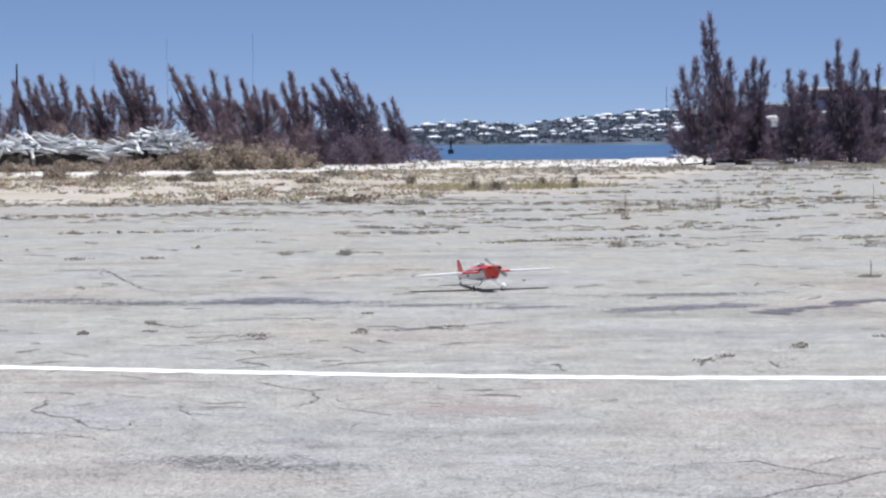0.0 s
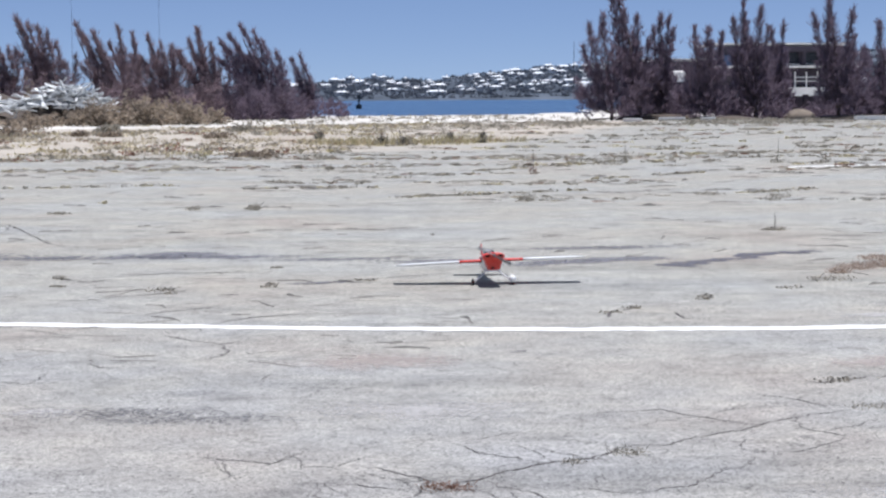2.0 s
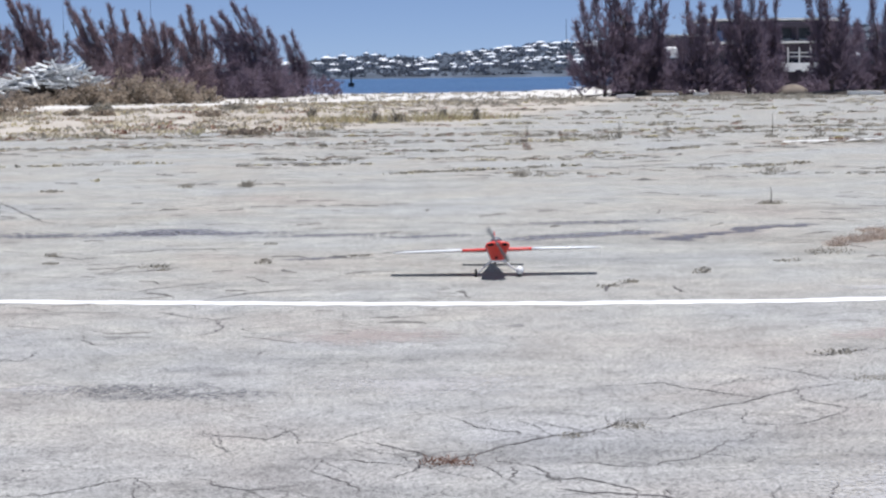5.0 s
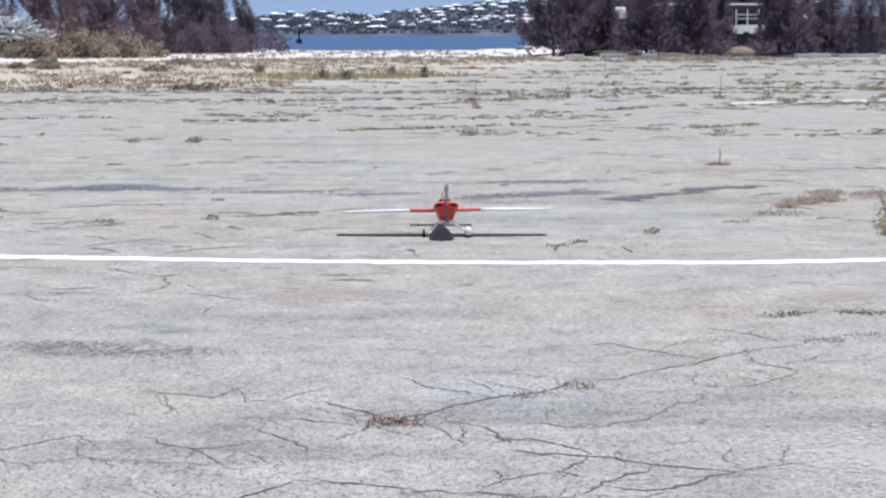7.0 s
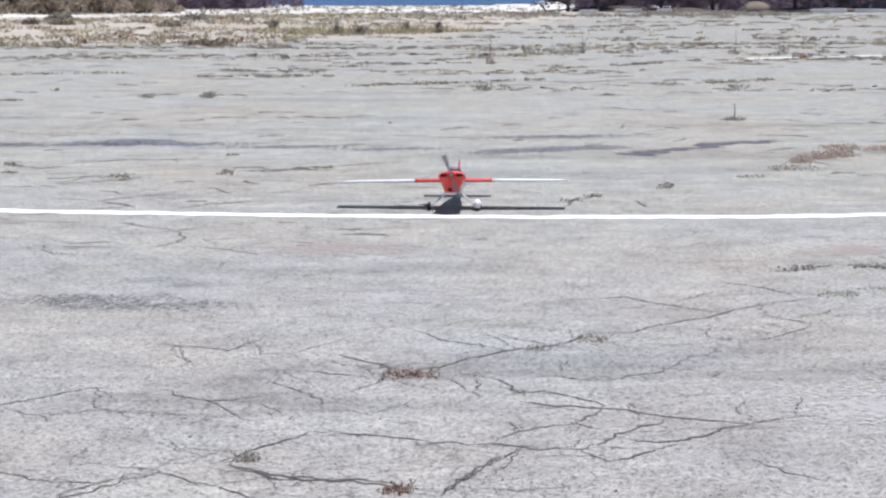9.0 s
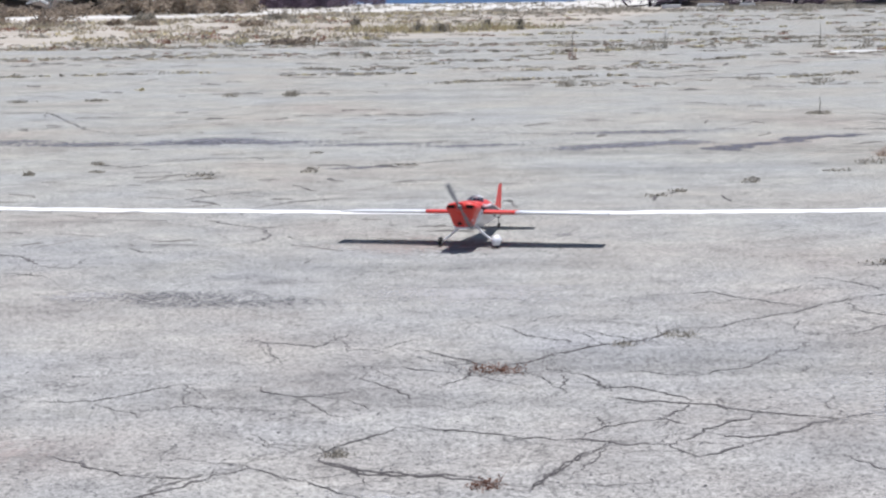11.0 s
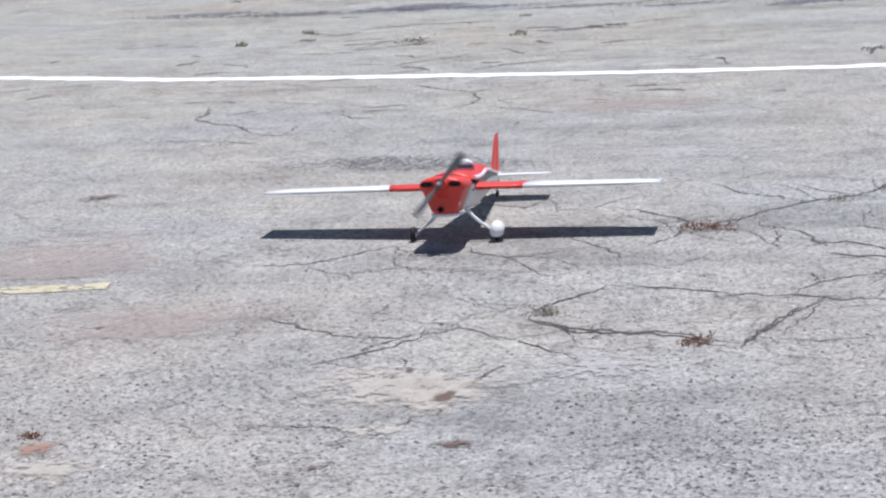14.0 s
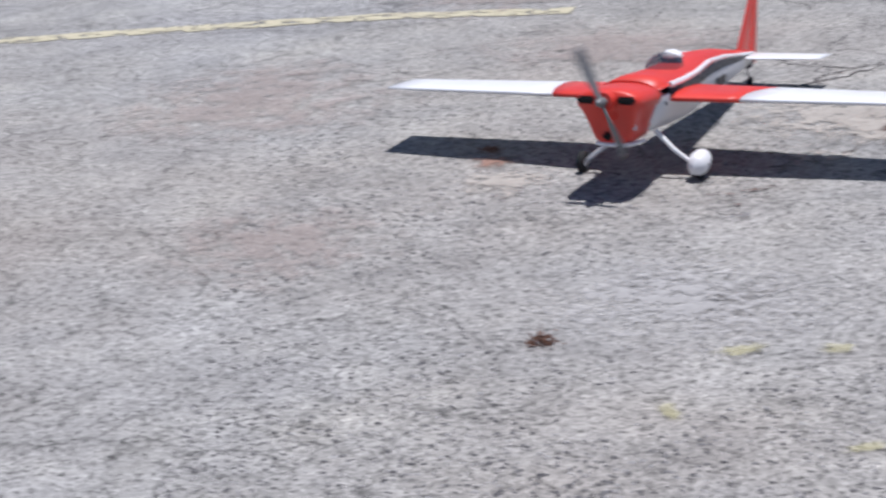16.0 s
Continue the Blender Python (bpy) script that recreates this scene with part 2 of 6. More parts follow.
M_SOOT = stain_material("bluish_tar_stain", (0.15, 0.148, 0.17), 0.75, 5.0, broken=6.5, soft=1.8)
M_PALE = stain_material("pale_worn_patch", (0.52, 0.505, 0.49), 0.6, broken=3.6, soft=2.2)
M_SANDY = stain_material("sandy_repair_patch", (0.53, 0.485, 0.43), 0.7, 6.0, broken=3.6, soft=1.9)
M_RUST = stain_material("rust_stain", (0.36, 0.22, 0.17), 0.75, soft=2.0)
M_BROWN = stain_material("brown_stain", (0.15, 0.105, 0.09), 0.9, soft=1.1)
M_PINK = stain_material("pinkish_worn_patch", (0.46, 0.385, 0.35), 0.40, 4.0)
M_LEAFY = stain_material("yellow_paint_fleck", (0.55, 0.51, 0.26), 0.4, 14.0)

M_RED = plain("orange_red_film", (0.67, 0.047, 0.030), 0.40, 0.08, 6, 90, coat=0.1, bump=0.03)
M_WHITE = plain("white_film", (0.82, 0.82, 0.82), 0.35, 0.06, 6, 90, coat=0.2, bump=0.03)
M_STRIPE = plain("dark_blue_grey_film", (0.022, 0.022, 0.032), 0.3, 0.15, 6, 90, bump=0.03)
M_BLACK = plain("black_rubber", (0.012, 0.012, 0.013), 0.8, 0.3, 20, 200)
M_HOLE = plain("dark_intake", (0.006, 0.006, 0.006), 0.9, 0.1)
M_PROP = plain("dark_grey_propeller", (0.18, 0.18, 0.18), 0.4, 0.2, 20, 120)
M_STEEL = plain("bare_steel", (0.55, 0.55, 0.56), 0.35, 0.15, 30, 200, metal=0.9)
M_NEEDLE = foliage("casuarina_needles", (0.14, 0.107, 0.142), (0.355, 0.283, 0.345), 0.65)
M_NEEDLE_DRY = foliage("browned_casuarina_needles", (0.185, 0.135, 0.155), (0.45, 0.345, 0.37), 0.7)
M_BARK = plain("casuarina_bark", (0.10, 0.075, 0.06), 0.9, 0.4, 4, 30)
M_SCRUB = foliage("dry_scrub_leaves", (0.25, 0.20, 0.155), (0.52, 0.44, 0.345), 0.7)
M_GRASS = foliage("dry_grass", (0.38, 0.325, 0.22), (0.68, 0.605, 0.455), 0.7)
M_TUSSOCK = foliage("olive_straw_grass", (0.42, 0.37, 0.26), (0.74, 0.66, 0.50), 0.8)
M_PINKGRASS = foliage("faded_reddish_grass", (0.40, 0.32, 0.26), (0.62, 0.52, 0.44), 0.8)
M_WEED = foliage("weed_leaves", (0.24, 0.22, 0.18), (0.46, 0.42, 0.345), 0.8)
M_REDWEED = foliage("reddish_dry_weed", (0.20, 0.11, 0.08), (0.42, 0.25, 0.18), 0.65)
M_GREEN = foliage("green_grass_blades", (0.36, 0.315, 0.17), (0.68, 0.60, 0.38), 0.75)
M_EARTH = plain("brown_earth", (0.095, 0.075, 0.06), 0.95, 0.4, 0.8, 9, bump=0.5)
M_BOARD = plain("bleached_white_board", (0.83, 0.84, 0.83), 0.7, 0.2, 2, 20, by_object=0.42)
# stained concrete, its base colour darkened to hold the shade of the walls
M_WALL = plain("shade_darkened_stained_concrete", (0.074, 0.062, 0.082), 0.9, 0.35, 0.6, 6)
M_SLAB = plain("white_painted_slab", (0.78, 0.77, 0.74), 0.7, 0.15, 0.8, 8)
# near-black; on empty windows and doorways it paints the shade inside them
M_DARK = plain("dark_pane_and_opening", (0.015, 0.018, 0.025), 0.25, 0.2)
M_BLUE = plain("blue_painted_sheet", (0.06, 0.10, 0.20), 0.5, 0.3)
M_ROOF = plain("white_lime_roof", (0.84, 0.85, 0.86), 0.7, 0.12, 0.5, 4)
M_HOUSE = plain("pale_pastel_render", (0.80, 0.77, 0.74), 0.85, 0.15, 0.3, 3, by_object=0.35)
# hill and its trees: distance haze is mixed into the blue-grey base colours
M_HILL = plain("haze_tinted_wooded_hillside", (0.10, 0.12, 0.15), 0.95, 0.45, 0.03, 0.25, spec=0.1)
M_HILLTREE = foliage("haze_tinted_tree_leaves", (0.10, 0.12, 0.155), (0.18, 0.20, 0.235), 0.75)
M_SANDHEAP = plain("tan_sand", (0.20, 0.165, 0.13), 0.95, 0.3, 2, 20)
M_BUOY = plain("dark_painted_steel", (0.02, 0.022, 0.025), 0.6, 0.3)


# ---- helpers for building ----
def part(name, bm, material, parent, label=""):
    """Links a bmesh as one mesh object under a thing or a part."""
    me = bpy.data.meshes.new(name)
    bm.to_mesh(me)
    bm.free()
    me.materials.append(material)
    ob = new(name, me)
    ob.parent = parent
    if label:
        tagged(ob, label)
    return ob


def thing(name, label, category, at=(0, 0, 0), turn=0.0, group="", kind=""):
    ob = new(name)
    ob.empty_display_size = 0.2
    ob.matrix_basis = pose(*at, 0, 0, turn)
    return tagged(ob, label, category, group, kind)


def mesh_ob(name, verts, faces, material, label="", category="", group="", kind="", parent=None, smooth=False):
    me = bpy.data.meshes.new(name)
    me.from_pydata(verts, [], faces)
    if smooth:
        me.polygons.foreach_set("use_smooth", [True] * len(me.polygons))
    me.materials.append(material)
    ob = new(name, me)
    ob.parent = parent
    return tagged(ob, label, category, group, kind)


def box(sx, sy, sz, at=(0, 0, 0), bevel=0.0, m=None):
    """A box with its base at the given place."""
    bm = bmesh.new()
    bmesh.ops.create_cube(bm, size=1.0, matrix=Matrix.Translation((at[0], at[1], at[2] + sz / 2)) @ Matrix.Diagonal((sx, sy, sz, 1)))
    if bevel:
        bmesh.ops.bevel(bm, geom=bm.edges[:], offset=bevel, segments=2, affect="EDGES")
    if m:
        bm.transform(m)
    return bm


def tube(points, radii, sides=8):
    """A round tapered rod along points."""
    bm = bmesh.new()
    rings = []
    for i, (p, r) in enumerate(zip(points, radii)):
        p = Vector(p)
        a = Vector(points[max(i - 1, 0)])
        b = Vector(points[min(i + 1, len(points) - 1)])
        q = (b - a).to_track_quat("Z", "Y")
        rings.append([bm.verts.new(p + q @ Vector((r * math.cos(k * math.tau / sides), r * math.sin(k * math.tau / sides), 0))) for k in range(sides)])
    for u, v in zip(rings, rings[1:]):
        for k in range(sides):
            bm.faces.new((u[k], u[(k + 1) % sides], v[(k + 1) % sides], v[k]))
    bm.faces.new(rings[0][::-1])
    bm.faces.new(rings[-1])
    return bm


def loft(rings, closed=True):
    """A skin over rings of equally many points, with smooth faces and end caps."""
    bm = bmesh.new()
    vs = [[bm.verts.new(p) for p in ring] for ring in rings]
    n = len(vs[0])
    for u, v in zip(vs, vs[1:]):
        for k in range(n if closed else n - 1):
            f = bm.faces.new((u[k], u[(k + 1) % n], v[(k + 1) % n], v[k]))
            f.smooth = True
    if closed:
        bm.faces.new(vs[0][::-1])
        bm.faces.new(vs[-1])
    bmesh.ops.recalc_face_normals(bm, faces=bm.faces[:])
    return bm


# ---- ground, water ----
def build_ground():
    xs = np.concatenate([np.linspace(-2500, -80, 14), np.linspace(-60, 80, 57), np.linspace(110, 2500, 14)])
    ys = np.concatenate([[-400, -100], np.linspace(-30, 150, 73), np.linspace(153, 190, 20), np.linspace(230, 3000, 10)])
    verts, faces = [], []
    for y in ys:
        for x in xs:
            z = 0.0
            if y > 95:
                z += 0.12 * noise.noise((x * 0.11, y * 0.09, 3)) * min(1, (y - 95) / 20)
            shore = 165 + 5 * noise.noise((x * 0.05, 1.3, 0)) + max(0, (x - 14) * 4)
            if y > shore:
                z -= min(3.0, (y - shore) * 0.12)
            verts.append((float(x), float(y), z))
    n = len(xs)
    for j in range(len(ys) - 1):
        for i in range(n - 1):
            a = j * n + i
            faces.append((a, a + 1, a + n + 1, a + n))
    mesh_ob("ground", verts, faces, M_GROUND, "bleached cracked asphalt runway with dry soil and pale shore sand", "ground", kind="structure", smooth=True)
    bm = bmesh.new()
    bmesh.ops.create_grid(bm, x_segments=4, y_segments=4, size=1.0, matrix=Matrix.Translation((0, 1900, -0.45)) @ Matrix.Diagonal((3000, 1750, 1, 1)))
    tagged(part("water", bm, M_WATER, None), "calm blue sea water of a harbour inlet", "water", kind="structure")


build_ground()


def strip(name, points, width, material, label, z=0.003, wobble=0.0, parent=None):
    """A painted band along points."""
    verts, faces = [], []
    pts = []
    for a, b in zip(points, points[1:]):
        n = max(2, int(math.dist(a, b) / 0.06))
        pts += [(a[0] + (b[0] - a[0]) * k / n, a[1] + (b[1] - a[1]) * k / n) for k in range(n)]
    pts.append(points[-1])
    for i, p in enumerate(pts):
        a, b = pts[max(0, i - 1)], pts[min(len(pts) - 1, i + 1)]
        d = Vector((b[0] - a[0], b[1] - a[1])).normalized()
        s = Vector((-d.y, d.x))
        for side in (-1, 1):
            w = width / 2 + wobble * noise.noise((p[0] * 7, p[1] * 7, side * 5))
            verts.append((p[0] + s.x * side * w, p[1] + s.y * side * w, z))
    for i in range(len(pts) - 1):
        faces.append((2 * i, 2 * i + 1, 2 * i + 3, 2 * i + 2))
    return mesh_ob(name, verts, faces, material, label, "marking", kind="structure")


strip("white_line", ((-9, 16.2), (-4.8, 14.45), (-3.1, 13.75), (-1.5, 13.4), (0.05, 13.1), (1.55, 12.93), (3.0, 12.86), (4.2, 12.98), (9, 13.6)), 0.20, M_WHITE_LINE, "hand-painted white line across the runway", wobble=0.05)
strip("yellow_line", ((-6.0, 6.1), (-3.95, 6.52), (-3.35, 6.68), (-2.6, 6.86), (-1.86, 6.93)), 0.115, M_YELLOW_LINE, "faded yellow line on the asphalt", wobble=0.02)
strip("far_white_line", ((9.5, 41.9), (11.0, 42.8), (13.5, 44.0), (18, 46.5)), 0.55, M_FAR_LINE, "worn white line far down the runway", wobble=0.1)

CRACK_SEED = random.Random(5)


def crack(*points_and_width):
    """A jagged dirt-filled crack through points; the last number is its width in cm."""
    *points, width = points_and_width
    rng = CRACK_SEED
    verts, faces, line = [], [], []
    for a, b in zip(points, points[1:]):
        length = math.dist(a, b)
        n = max(3, int(length / 0.018))
        off = rng.random() * 100
        for k in range(n):
            f = k / n
            env = math.sin(math.pi * f) ** 0.5
            j = 0.10 * length * 0.5 * noise.noise((f * length * 4 + off, off, 0)) * env + (0.030 * noise.noise((f * length * 16 + off, 7, off)) + 0.012 * noise.noise((f * length * 45, 3, off))) * env
            d = ((b[0] - a[0]) / length, (b[1] - a[1]) / length)
            line.append((a[0] + d[0] * length * f - d[1] * j, a[1] + d[1] * length * f + d[0] * j))
    line.append(points[-1])
    for i, p in enumerate(line):
        a, b = line[max(0, i - 1)], line[min(len(line) - 1, i + 1)]
        d = Vector((b[0] - a[0], b[1] - a[1])).normalized()
        fade = min(1.0, 0.25 + i / 12, 0.25 + (len(line) - 1 - i) / 12)
        w = (0.2 + width) * 0.0029 * max(1.0, p[1] / 9) * fade * (1.0 + 1.1 * noise.noise((p[0] * 9, p[1] * 9, 2)) + 0.9 * noise.noise((p[0] * 45, p[1] * 45, 4)))
        w = max(w, 0.0016 * max(1.0, p[1] / 9))
        verts += [(p[0] - d.y * w, p[1] + d.x * w, 0.0025), (p[0] + d.y * w, p[1] - d.x * w, 0.0025)]
    for i in range(len(line) - 1):
        faces.append((2 * i, 2 * i + 2, 2 * i + 3, 2 * i + 1))
    if width > 0.7:
        for _ in range(rng.choice((0, 1, 1, 2)) * max(1, len(line) // 110)):
            p = line[rng.randrange(len(line))]
            a, l = rng.random() * math.tau, rng.uniform(0.10, 0.45) * (1 + p[1] * 0.04)
            q = (p[0] + 0.5 * l * math.cos(a), p[1] + 0.5 * l * math.sin(a))
            a += rng.uniform(-0.7, 0.7)
            crack(p, q, (q[0] + 0.5 * l * math.cos(a), q[1] + 0.5 * l * math.sin(a)), 0.6)
    return mesh_ob("crack", verts, faces, M_CRACK, "jagged dirt-filled crack in the asphalt", "crack", kind="structure")


crack((-2.73, 10.58), (-2.34, 10.63), (-1.91, 10.44), 1.0)
crack((-0.94, 5.72), (-0.77, 5.87), (-0.51, 6.15), 1.3)
crack((-0.29, 6.24), (-0.17, 6.12), (0.01, 6.03), (0.19, 5.99), (0.37, 5.84), 1.7)
crack((0.37, 5.84), (0.5, 6.08), (0.64, 6.33), 1.1)
crack((-0.46, 6.1), (-0.28, 5.91), (0.01, 5.54), 0.8)
crack((2.48, 10.34), (2.73, 10.46), (2.93, 10.61), (3.12, 10.5), (3.33, 10.56), 2.2)

crack((-1.37, 7.22), (-1.26, 7.19), (-1.16, 7.21), (-1.08, 7.29), (-0.97, 7.40), (-0.89, 7.47), (-0.80, 7.50), 1.2)
crack((-0.86, 7.49), (-0.79, 7.35), (-0.74, 7.23), 0.9)
crack((-1.15, 7.16), (-1.07, 7.05), (-1.00, 7.01), (-0.96, 6.91), 1.1)
crack((-1.18, 6.35), (-1.09, 6.27), (-0.97, 6.15), (-0.90, 6.08), (-0.81, 6.05), (-0.71, 6.03), (-0.65, 6.06), (-0.62, 6.12), (-0.51, 6.14), 1.2)
crack((-0.80, 5.87), (-0.77, 5.95), (-0.71, 6.00), (-0.65, 6.06), 1.1)
crack((-0.60, 7.45), (-0.53, 7.32), (-0.42, 7.24), (-0.32, 7.22), (-0.19, 7.31), 1.1)
crack((-0.42, 7.24), (-0.36, 7.13), (-0.31, 7.00), (-0.27, 6.90), (-0.18, 6.83), 0.9)
crack((-0.72, 8.41), (-0.60, 8.36), (-0.47, 8.30), (-0.37, 8.22), (-0.31, 8.34), (-0.24, 8.30), 0.9)
crack((-0.62, 7.84), (-0.53, 7.93), (-0.49, 7.86), 0.8)
crack((-0.31, 7.78), (-0.20, 7.79), (-0.11, 7.78), 0.9)
crack((-0.54, 6.56), (-0.48, 6.45), (-0.40, 6.38), 0.8)
crack((-0.32, 6.27), (-0.27, 6.35), (-0.21, 6.44), (-0.12, 6.56), (-0.05, 6.64), (-0.02, 6.70), 1.5)
crack((-0.30, 6.22), (-0.21, 6.14), (-0.14, 6.04), (-0.03, 6.02), (0.11, 6.00), (0.18, 5.96), (0.27, 5.85), (0.35, 5.81), 1.8)
crack((0.35, 5.81), (0.38, 5.82), (0.42, 5.92), (0.49, 6.09), (0.56, 6.23), (0.62, 6.30), (0.69, 6.38), 1.4)
crack((-0.37, 5.97), (-0.28, 6.01), (-0.17, 6.06), 0.9)
crack((-0.26, 8.30), (-0.11, 8.36), (-0.06, 8.38), 0.9)
crack((-0.24, 8.30), (-0.23, 8.14), (-0.13, 8.15), (-0.07, 8.06), 1.0)
crack((-0.03, 8.18), (0.11, 8.10), (0.17, 7.99), (0.26, 7.90), (0.32, 7.77), 1.6)
crack((-0.11, 7.78), (-0.02, 7.75), (0.10, 7.69), (0.22, 7.61), 1.4)
crack((-0.22, 7.64), (-0.11, 7.45), (-0.02, 7.31), (0.02, 7.21), (0.01, 7.13), (0.03, 7.06), 1.0)
crack((0.31, 7.71), (0.25, 7.55), (0.18, 7.44), (0.13, 7.35), 1.2)
crack((0.31, 7.74), (0.42, 7.76), (0.55, 7.86), (0.59, 7.94), (0.72, 8.05), (0.86, 8.19), (1.01, 8.25), (1.12, 8.35), (1.20, 8.51), (1.28, 8.56), 1.9)
crack((1.28, 8.56), (1.42, 8.55), (1.53, 8.69), (1.72, 8.85), (1.87, 8.95), (1.99, 9.10), (2.16, 9.25), (2.39, 9.39), (2.52, 9.47), 1.4)
crack((0.99, 8.26), (1.14, 8.21), 1.1)
crack((1.00, 8.20), (1.12, 8.15), 1.1)
crack((0.45, 8.67), (0.51, 8.56), (0.54, 8.45), (0.63, 8.35), (0.72, 8.29), (0.80, 8.15), 1.2)
crack((0.54, 8.73), (0.70, 8.90), (0.85, 8.95), 0.8)
crack((0.55, 7.80), (0.58, 7.66), (0.66, 7.62), (0.73, 7.50), (0.77, 7.33), (0.79, 7.23), 1.2)
crack((0.76, 7.13), (0.85, 7.06), (1.03, 7.00), (1.13, 6.97), (1.24, 6.86), (1.40, 6.77), (1.54, 6.71), 2.0)
crack((1.54, 6.71), (1.67, 6.79), (1.72, 6.81), (1.85, 6.84), 1.5)
crack((0.63, 7.56), (0.63, 7.43), (0.59, 7.30), (0.62, 7.24), 1.3)
crack((0.75, 7.28), (0.87, 7.32), (0.96, 7.21), (1.03, 7.12), (1.07, 7.04), 1.6)
crack((1.07, 7.04), (1.03, 6.95), (0.95, 6.82), (0.92, 6.76), (1.00, 6.66), 1.4)
crack((-0.02, 6.70), (0.09, 6.66), (0.21, 6.61), (0.38, 6.51), (0.51, 6.46), (0.59, 6.47), (0.66, 6.43), (0.71, 6.39), (0.84, 6.38), (0.88, 6.36), 1.6)
crack((0.59, 6.47), (0.68, 6.62), (0.72, 6.66), (0.81, 6.71), (0.92, 6.76), 1.1)
crack((0.69, 6.80), (0.69, 6.69), (0.71, 6.65), 1.4)
crack((0.21, 6.97), (0.29, 7.08), (0.38, 7.17), 0.8)
crack((0.88, 6.36), (1.00, 6.51), (1.07, 6.61), (1.19, 6.72), (1.26, 6.81), 2.0)
crack((1.02, 6.56), (1.09, 6.47), (1.16, 6.45), (1.26, 6.48), (1.36, 6.56), (1.44, 6.66), (1.54, 6.71), 1.8)
crack((0.88, 6.36), (0.92, 6.25), (0.95, 6.19), (1.04, 6.26), (1.12, 6.33), (1.22, 6.44), 1.5)
crack((0.84, 6.38), (0.96, 6.40), (1.13, 6.37), 1.2)
crack((0.85, 6.40), (0.89, 6.48), (0.96, 6.54), 1.0)
crack((1.16, 7.08), (1.17, 7.00), (1.22, 6.96), 1.2)
crack((1.72, 6.81), (1.76, 6.94), (1.81, 7.06), (1.83, 7.16), 1.4)
crack((1.44, 6.18), (1.49, 6.01), (1.55, 5.96), (1.60, 5.90), 1.1)
crack((0.86, 7.60), (0.95, 7.61), (1.05, 7.52), (1.13, 7.49), (1.24, 7.59), (1.36, 7.62), (1.49, 7.82), (1.59, 8.03), 0.9)
crack((0.98, 7.70), (1.06, 7.93), 0.9)
crack((1.56, 7.52), (1.65, 7.68), 1.2)
crack((1.34, 7.17), (1.48, 7.23), (1.61, 7.22), 0.7)
crack((1.17, 9.46), (1.37, 9.49), (1.55, 9.56), (1.66, 9.36), (1.77, 9.25), (1.88, 9.12), (1.95, 9.06), 1.3)
crack((1.79, 9.42), (1.92, 9.54), (2.04, 9.71), 1.1)
crack((1.39, 9.10), (1.58, 9.24), (1.70, 9.32), 0.7)
crack((2.13, 10.01), (2.23, 9.92), (2.32, 9.81), (2.39, 9.63), (2.42, 9.51), 1.3)
crack((2.12, 8.96), (2.22, 8.83), (2.30, 8.73), (2.40, 8.76), 1.6)
crack((2.03, 8.70), (2.12, 8.69), 2.0)
crack((1.73, 8.42), (1.87, 8.33), (1.97, 8.35), (2.14, 8.51), (2.28, 8.67), 0.9)
crack((1.42, 8.51), (1.46, 8.41), (1.61, 8.40), 0.9)
crack((-4.58, 24.51), (-4.33, 24.48), (-4.02, 23.51), (-3.79, 22.71), (-3.58, 22.05), (-3.32, 21.18), (-2.67, 20.48), 1.1)
crack((-2.66, 17.09), (-2.28, 16.69), (-2.11, 16.94), 2.5)
crack((-2.01, 17.31), (-1.72, 17.45), (-1.21, 17.51), (-0.90, 17.54), 2.5)
crack((-2.39, 15.21), (-2.09, 15.15), 2.5)
crack((-1.96, 15.35), (-1.80, 15.47), (-1.54, 15.67), (-1.38, 15.89), 3.0)
crack((-1.59, 14.05), (-1.30, 14.40), (-0.97, 14.65), 2.0)
crack((-0.94, 13.58), (-0.72, 13.88), (-0.31, 14.07), 2.0)
crack((-0.45, 16.24), (-0.27, 16.37), (-0.07, 16.66), (0.24, 16.79), 3.5)
crack((0.24, 16.79), (0.47, 16.98), (0.84, 17.22), 2.5)
crack((-2.51, 12.09), (-2.44, 11.77), (-2.48, 11.52), (-2.31, 11.27), (-2.18, 11.20), (-2.02, 10.85), 1.7)
crack((-2.01, 10.81), (-1.85, 10.69), (-1.63, 10.72), 1.0)
crack((-2.24, 10.37), (-2.00, 10.47), (-1.85, 10.34), 1.2)
crack((-2.32, 13.25), (-2.07, 13.10), (-1.98, 12.94), 1.5)
crack((-1.60, 11.52), (-1.48, 11.27), (-1.42, 11.29), 1.5)
crack((-1.27, 12.86), (-1.06, 12.55), (-0.86, 12.39), (-0.76, 12.47), 1.7)
crack((-0.86, 12.34), (-0.78, 11.97), (-0.82, 11.77), (-0.98, 11.60), 1.3)
crack((-0.71, 11.97), (-0.58, 11.75), 1.3)
crack((-0.52, 10.76), (-0.49, 10.93), 1.5)
crack((1.83, 13.62), (1.92, 14.05), (2.04, 14.12), (2.13, 14.34), 2.5)
crack((2.36, 13.94), (2.37, 13.52), (2.48, 13.47), 2.0)
crack((2.68, 14.90), (2.74, 14.77), (2.85, 15.10), 2.5)


